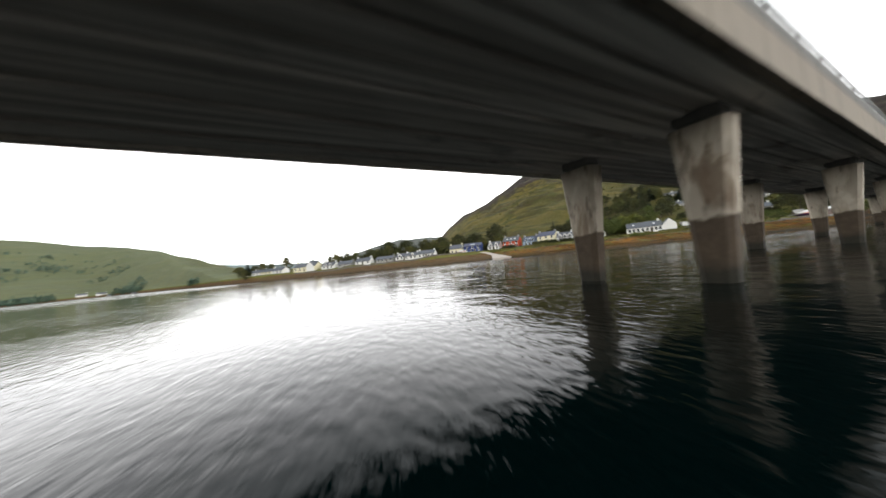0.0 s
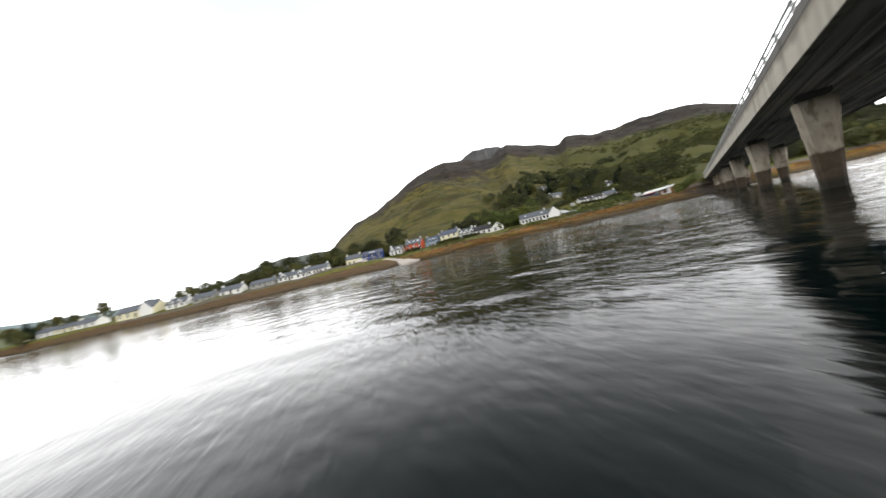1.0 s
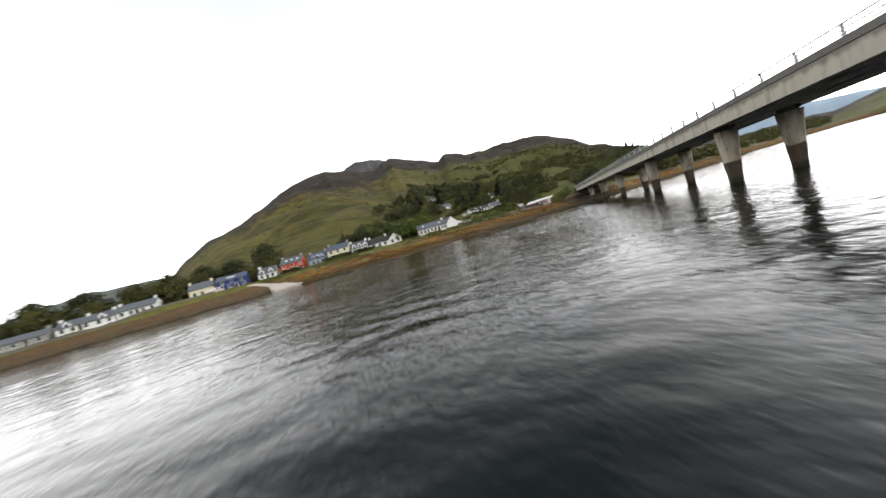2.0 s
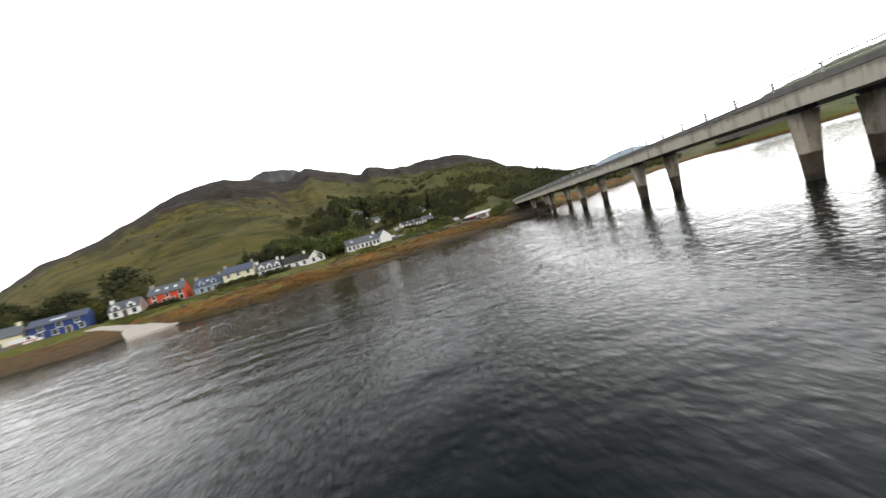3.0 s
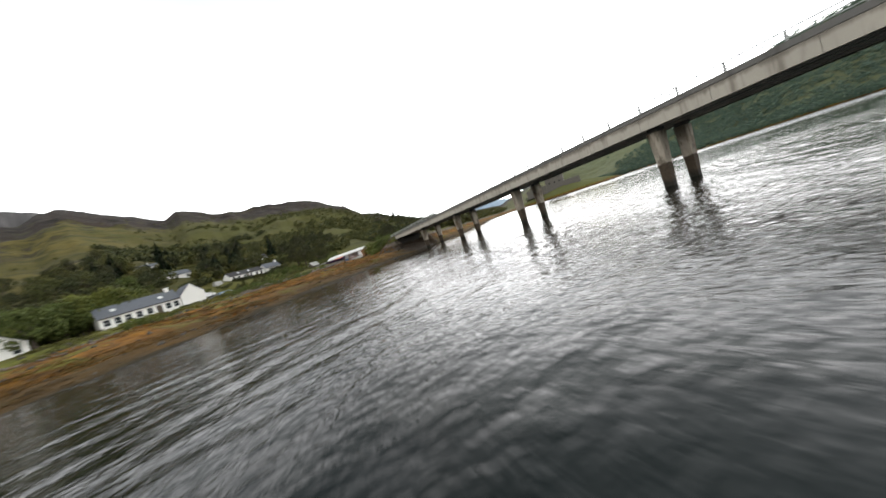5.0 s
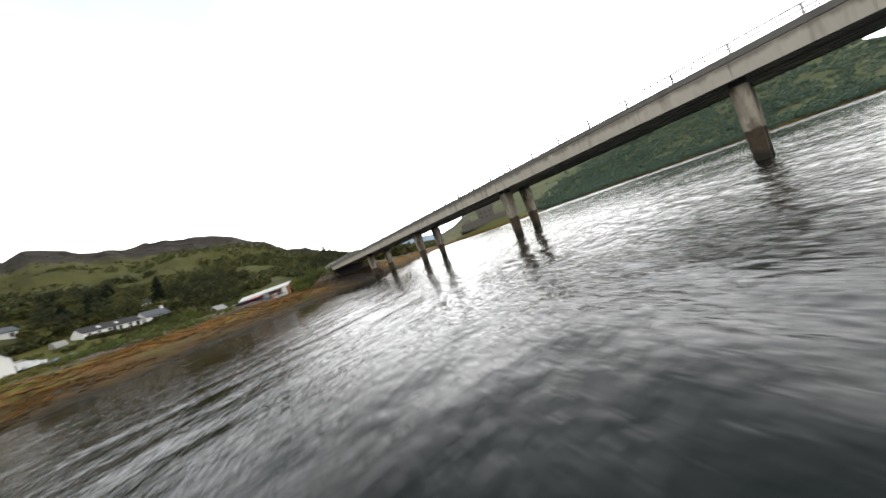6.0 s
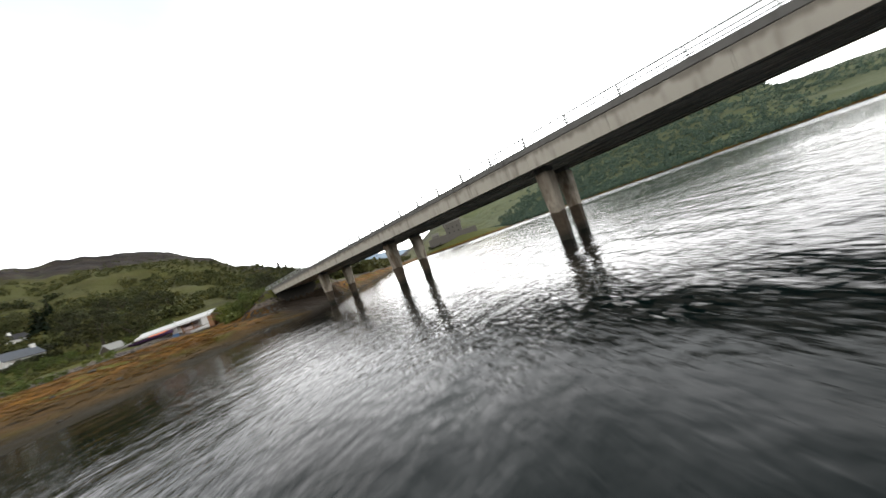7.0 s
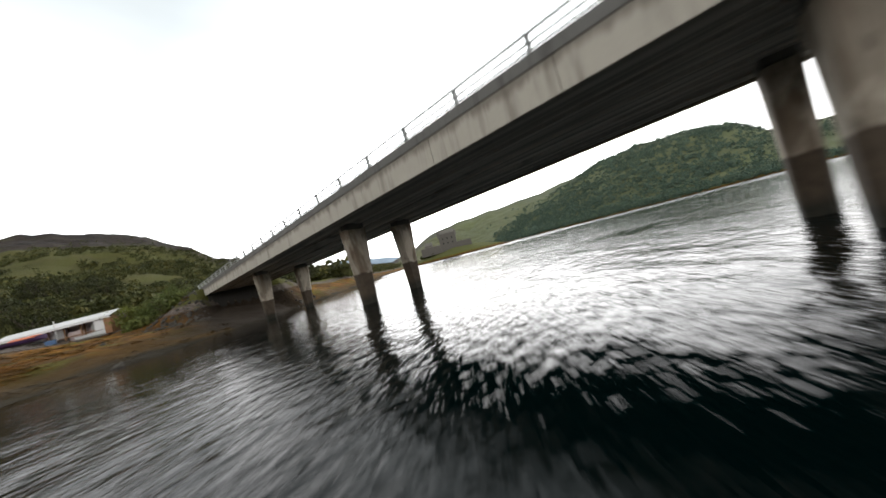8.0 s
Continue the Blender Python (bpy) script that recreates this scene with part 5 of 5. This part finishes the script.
for i in range(8):
    for y, h in ((0.0, 1.88), (2.9, 2.2)):
        part("post", box(i * 2.0 - 0.06, y - 0.06, -1.4, i * 2.0 + 0.06, y + 0.06, h), RUST_WOOD, shelter)
part("back_wall", box(0, 2.96, -1.4, 14.0, 3.02, 2.1), PINK_CLOTH, shelter, "faded pinkish sheeting at the back")
for i, (lo, hi) in enumerate(((0.5, 1.55), (0.2, 1.3), (0.7, 1.6), (0.1, 0.9), (0.4, 1.5))):
    part("hanging_sheet", box(0.3 + i * 2.6, 0.3 + 0.3 * (i % 3), -1.0, 2.1 + i * 2.6, 0.36 + 0.3 * (i % 3), hi), (PINK_CLOTH, GREY_WALL, SHEET, PINK_CLOTH, GREY_WALL)[i], shelter, "hanging weathered sheet")
part("rail", box(0, -0.1, 0.2, 14.0, -0.02, 0.32), RUST_WOOD, shelter, "timber rail along the front")
part("end_box", box(13.1, -0.45, -0.6, 14.0, 1.4, 1.6, 0.03), RUST_WOOD, shelter, "rust-brown boarded end")
part("mast", add_tube(bmesh.new(), (7.2, -0.2, -1.2), (7.2, -0.2, 2.9), 0.07), SHEET, shelter)
part("end_panel", box(11.8, -0.3, 0.2, 13.4, -0.24, 1.6), SHEET, shelter, "pale panel at the open end")


def hull_mesh(length, beam, height):
    """An open boat hull with a raised bow and a thick gunwale."""
    bm = bmesh.new()
    rows = []
    for k in range(11):
        u = k / 10
        w = beam / 2 * (1 - max(0, (u - 0.45) / 0.55) ** 2.2) * (0.82 + 0.18 * min(1, u * 4))
        top = height * (0.85 + 0.35 * u * u)
        keel = height * 0.35 * max(0, u - 0.75) * 4 * 0.6
        x = u * length
        rows.append([bm.verts.new(p) for p in ((x, -w, top), (x, -w * 0.85, top * 0.45), (x, -w * 0.35, keel + 0.05), (x, 0, keel), (x, w * 0.35, keel + 0.05), (x, w * 0.85, top * 0.45), (x, w, top),
                                               (x, w * 0.86, top), (x, w * 0.6, top * 0.55), (x, -w * 0.6, top * 0.55), (x, -w * 0.86, top))])
    for a, b in zip(rows, rows[1:]):
        for i in range(11):
            bm.faces.new((a[i], a[(i + 1) % 11], b[(i + 1) % 11], b[i]))
    bm.faces.new(rows[0][::-1]), bm.faces.new(rows[-1])
    bmesh.ops.recalc_face_normals(bm, faces=bm.faces)
    return bm


def boat(x, y, turn, length, beam, height, hull, label, cover=None):
    b = holder("boat", pose(x, y, seat(x, y) - 0.05, 0, 0, turn), label, "boat", "boats at the shelter")
    part("hull", hull_mesh(length, beam, height), hull, b)
    part("keel", box(0.1, -0.05, -0.12, length * 0.8, 0.05, 0.06), DARK_WOOD, b)
    for u in (0.25, 0.5):
        part("thwart", box(length * u - 0.12, -beam * 0.36, height * 0.7, length * u + 0.12, beam * 0.36, height * 0.76), DARK_WOOD, b)
    if cover:
        part("cover", add_prism(bmesh.new(), [(-beam * 0.45, height * 0.95), (beam * 0.45, height * 0.95), (beam * 0.2, height * 1.4), (-beam * 0.2, height * 1.4)], length * 0.50, length * 0.86), cover, b, "orange tarpaulin cover")
    return b


boat(75.3, 23.9, -126.8, 7.4, 1.9, 0.62, PURPLE, "dark purple open boat with an orange cover", ORANGE)
boat(70.5, 15.4, -126, 3.6, 1.4, 0.7, VAN_WHITE, "white dinghy drawn up under the shelter")
boat(64.6, 10.4, -60, 2.6, 1.1, 0.5, VAN_WHITE, "small white dinghy lying on the seaweed")
boat(82.4, 27.0, -128, 4.0, 1.5, 0.6, GREY_WALL, "grey rowing boat on the shingle")
tub = holder("fish_box", pose(70.7, 17.8, seat(70.7, 17.8)), "blue plastic fish box beside the boats", "box")
part("body", add_box(add_box(add_box(add_box(box(-0.6, -0.45, 0, 0.6, 0.45, 0.06), -0.6, -0.45, 0.06, -0.54, 0.45, 0.6), 0.54, -0.45, 0.06, 0.6, 0.45, 0.6), -0.54, -0.45, 0.06, 0.54, -0.39, 0.6), -0.54, 0.39, 0.06, 0.54, 0.45, 0.6), SEA_BLUE, tub)
part("rim", add_box(box(-0.64, -0.49, 0.56, 0.64, -0.45, 0.64), -0.64, 0.45, 0.56, 0.64, 0.49, 0.64), SEA_BLUE, tub)
tunnel = holder("garden_tunnel", pose(106.5, 63.2, seat(106.5, 63.2), 0, 0, -52), "grey garden tunnel among hedges", "greenhouse")
part("cover", add_prism(bmesh.new(), [(1.3 * math.cos(radians(a)), 1.9 * math.sin(radians(a)) - 0.2) for a in range(0, 181, 18)], 0, 2.6), GREY_WALL, tunnel)
part("end_door", box(-0.03, -0.5, 0, -0.005, 0.5, 1.5), GREY_WALL, tunnel)


def vehicle(x, y, turn, body, stripe, label, name="van", length=4.8, high=2.0):
    v = holder(name, pose(x, y, seat(x, y) + 0.02, 0, 0, turn), label, "vehicle", "parked vehicles")
    w = 0.9
    shell = part("body", add_prism(bmesh.new(), [(-length / 2, 0.32), (length / 2, 0.32), (length / 2, 0.95), (length / 2 - 0.8, 1.1), (length / 2 - 1.35, high), (-length / 2, high)], -w, w, "y"), body, v)
    part("stripe", box(-length / 2 + 0.1, -w - 0.012, 0.75, length / 2 - 0.4, -w - 0.004, 1.0), stripe, v)
    part("windscreen", box(length / 2 - 1.3, -w - 0.012, 1.2, length / 2 - 1.9, -w - 0.004, high - 0.2), GLASS, v)
    for sx in (-1, 1):
        for sy in (-1, 1):
            wheel = part("wheel", add_tube(bmesh.new(), (sx * length * 0.31, sy * (w - 0.2), 0.32), (sx * length * 0.31, sy * (w + 0.03), 0.32), 0.32, sides=16), RUBBER, v)
            part("rim", add_tube(bmesh.new(), (sx * length * 0.31, sy * (w + 0.03), 0.32), (sx * length * 0.31, sy * (w + 0.045), 0.32), 0.18, sides=12), STEEL, wheel)
    return v


vehicle(3.0, 138.2, -45, VAN_WHITE, VAN_RED, "white van with a red stripe parked by the blue building")
vehicle(86.6, 61.4, -50, VAN_WHITE, SHEET, "white car parked beyond the long cottage", "car", 4.2, 1.5)
vehicle(90.4, 64.2, -20, GREY_WALL, SHEET, "silver grey car parked beyond the long cottage", "car", 4.2, 1.5)
vehicle(84.0, 55.6, -60, PALE_BLUE, SHEET, "pale blue car parked by the gardens", "car", 4.2, 1.45)
tagged(part("car_park", drape([(78, 63.5), (84, 60.5), (92, 59)], 6.0, 0.05, 0.03), ROAD), "grey asphalt car park beyond the long cottage", "pavement", kind="structure")


# ---------------------------------------------------------------- the castle on its islet
def islet():
    n, rows = 72, 12
    verts, faces = [], []
    for i in range(rows):
        u = i / (rows - 1)
        for j in range(n):
            a = j * 2 * math.pi / n
            r = (1 - u) * (1 + 0.25 * float(soft_noise(math.cos(a) * 2, math.sin(a) * 2, 5)))
            x, y = r * math.cos(a) * 95, r * math.sin(a) * 38
            verts.append((x, y, -1.5 + 19.0 * (1 - (1 - u) ** 1.6) + 1.2 * float(fbm(x, y, 12, 3, 9)) * u))
    for i in range(rows - 1):
        for j in range(n):
            faces.append((i * n + j, i * n + (j + 1) % n, (i + 1) * n + (j + 1) % n, (i + 1) * n + j))
    ob = mesh_from("ground_islet", verts, faces, GROUND, smooth=True)
    ob.matrix_basis = pose(327, -372, 0, 0, 0, 30)
    for name, value in (("cover", 0.0), ("field", 0.8), ("far_haze", 0.5), ("stony", 0.0), ("bare_shade", 0.0), ("drab", 0.6), ("lush", 0.0)):
        layer = ob.data.attributes.new(name, "FLOAT", "POINT")
        layer.data.foreach_set("value", np.full(len(verts), value, np.float32))
    return tagged(ob, "low grassy islet with a brown shore", "islet", kind="structure")


islet()
castle = holder("castle", pose(331, -366, 17.0, 0, 0, 38) @ Matrix.Scale(1.55, 4), "grey stone castle keep on a small islet", "castle")


def battlement(bm, x0, y0, x1, y1, z, w=0.8):
    n = max(2, int(math.hypot(x1 - x0, y1 - y0) / (2 * w)))
    for k in range(n):
        u = (k + 0.5) / n
        x, y = x0 + (x1 - x0) * u, y0 + (y1 - y0) * u
        add_box(bm, x - w / 2, y - w / 2, z, x + w / 2, y + w / 2, z + 1.1)


irng = np.random.default_rng(3)
clumps("islet_bushes", [(331 + 34 * (irng.random() + 0.45), -366 + 22 * (irng.random() + 0.3)) for _ in range(40)], LEAF_DARK, "dark bushes on the islet beside the castle", 5.0, 9.0, 90, 16, 8.0)
bm = box(-9, -7, -4, 9, 7, 15)
for a, b in (((-8.6, -6.6), (8.6, -6.6)), ((-8.6, 6.6), (8.6, 6.6)), ((-8.6, -6.6), (-8.6, 6.6)), ((8.6, -6.6), (8.6, 6.6))):
    battlement(bm, *a, *b, 15)
keep = part("keep", bm, CASTLE_STONE, castle, "square battlemented keep")
part("keep_roof", add_prism(bmesh.new(), [(-5.6, 15), (5.6, 15), (0, 19.5)], -7.5, 7.5), CASTLE_STONE, castle)
for x, y in ((-8.6, -6.6), (8.6, 6.6)):
    part("turret", add_tube(add_tube(bmesh.new(), (x, y, 12), (x, y, 17.2), 1.5, 1.5, 10), (x, y, 17.2), (x, y, 19.4), 1.6, 0.05, 10), CASTLE_STONE, castle)
for x in (-5, 0, 5):
    for z in (4, 9):
        part("window", box(x - 0.5, 7.02, z, x + 0.5, 7.1, z + 1.6), GLASS, castle)
bm = box(9.0, -9, -4, 30, 8, 4.2)
battlement(bm, 9.5, 7.6, 29.5, 7.6, 4.2)
part("curtain_wall", bm, CASTLE_STONE, castle, "low outer curtain wall")
part("gatehouse", add_prism(bmesh.new(), [(-4, -4), (4, -4), (4, 7), (0, 10), (-4, 7)], 18, 26), CASTLE_STONE, castle)
bm = box(-24, -8, -4, -9.02, 8, 3.2)
battlement(bm, -23.5, 7.6, -9.6, 7.6, 3.2)
part("curtain_wall", bm, CASTLE_STONE, castle, "low outer curtain wall")
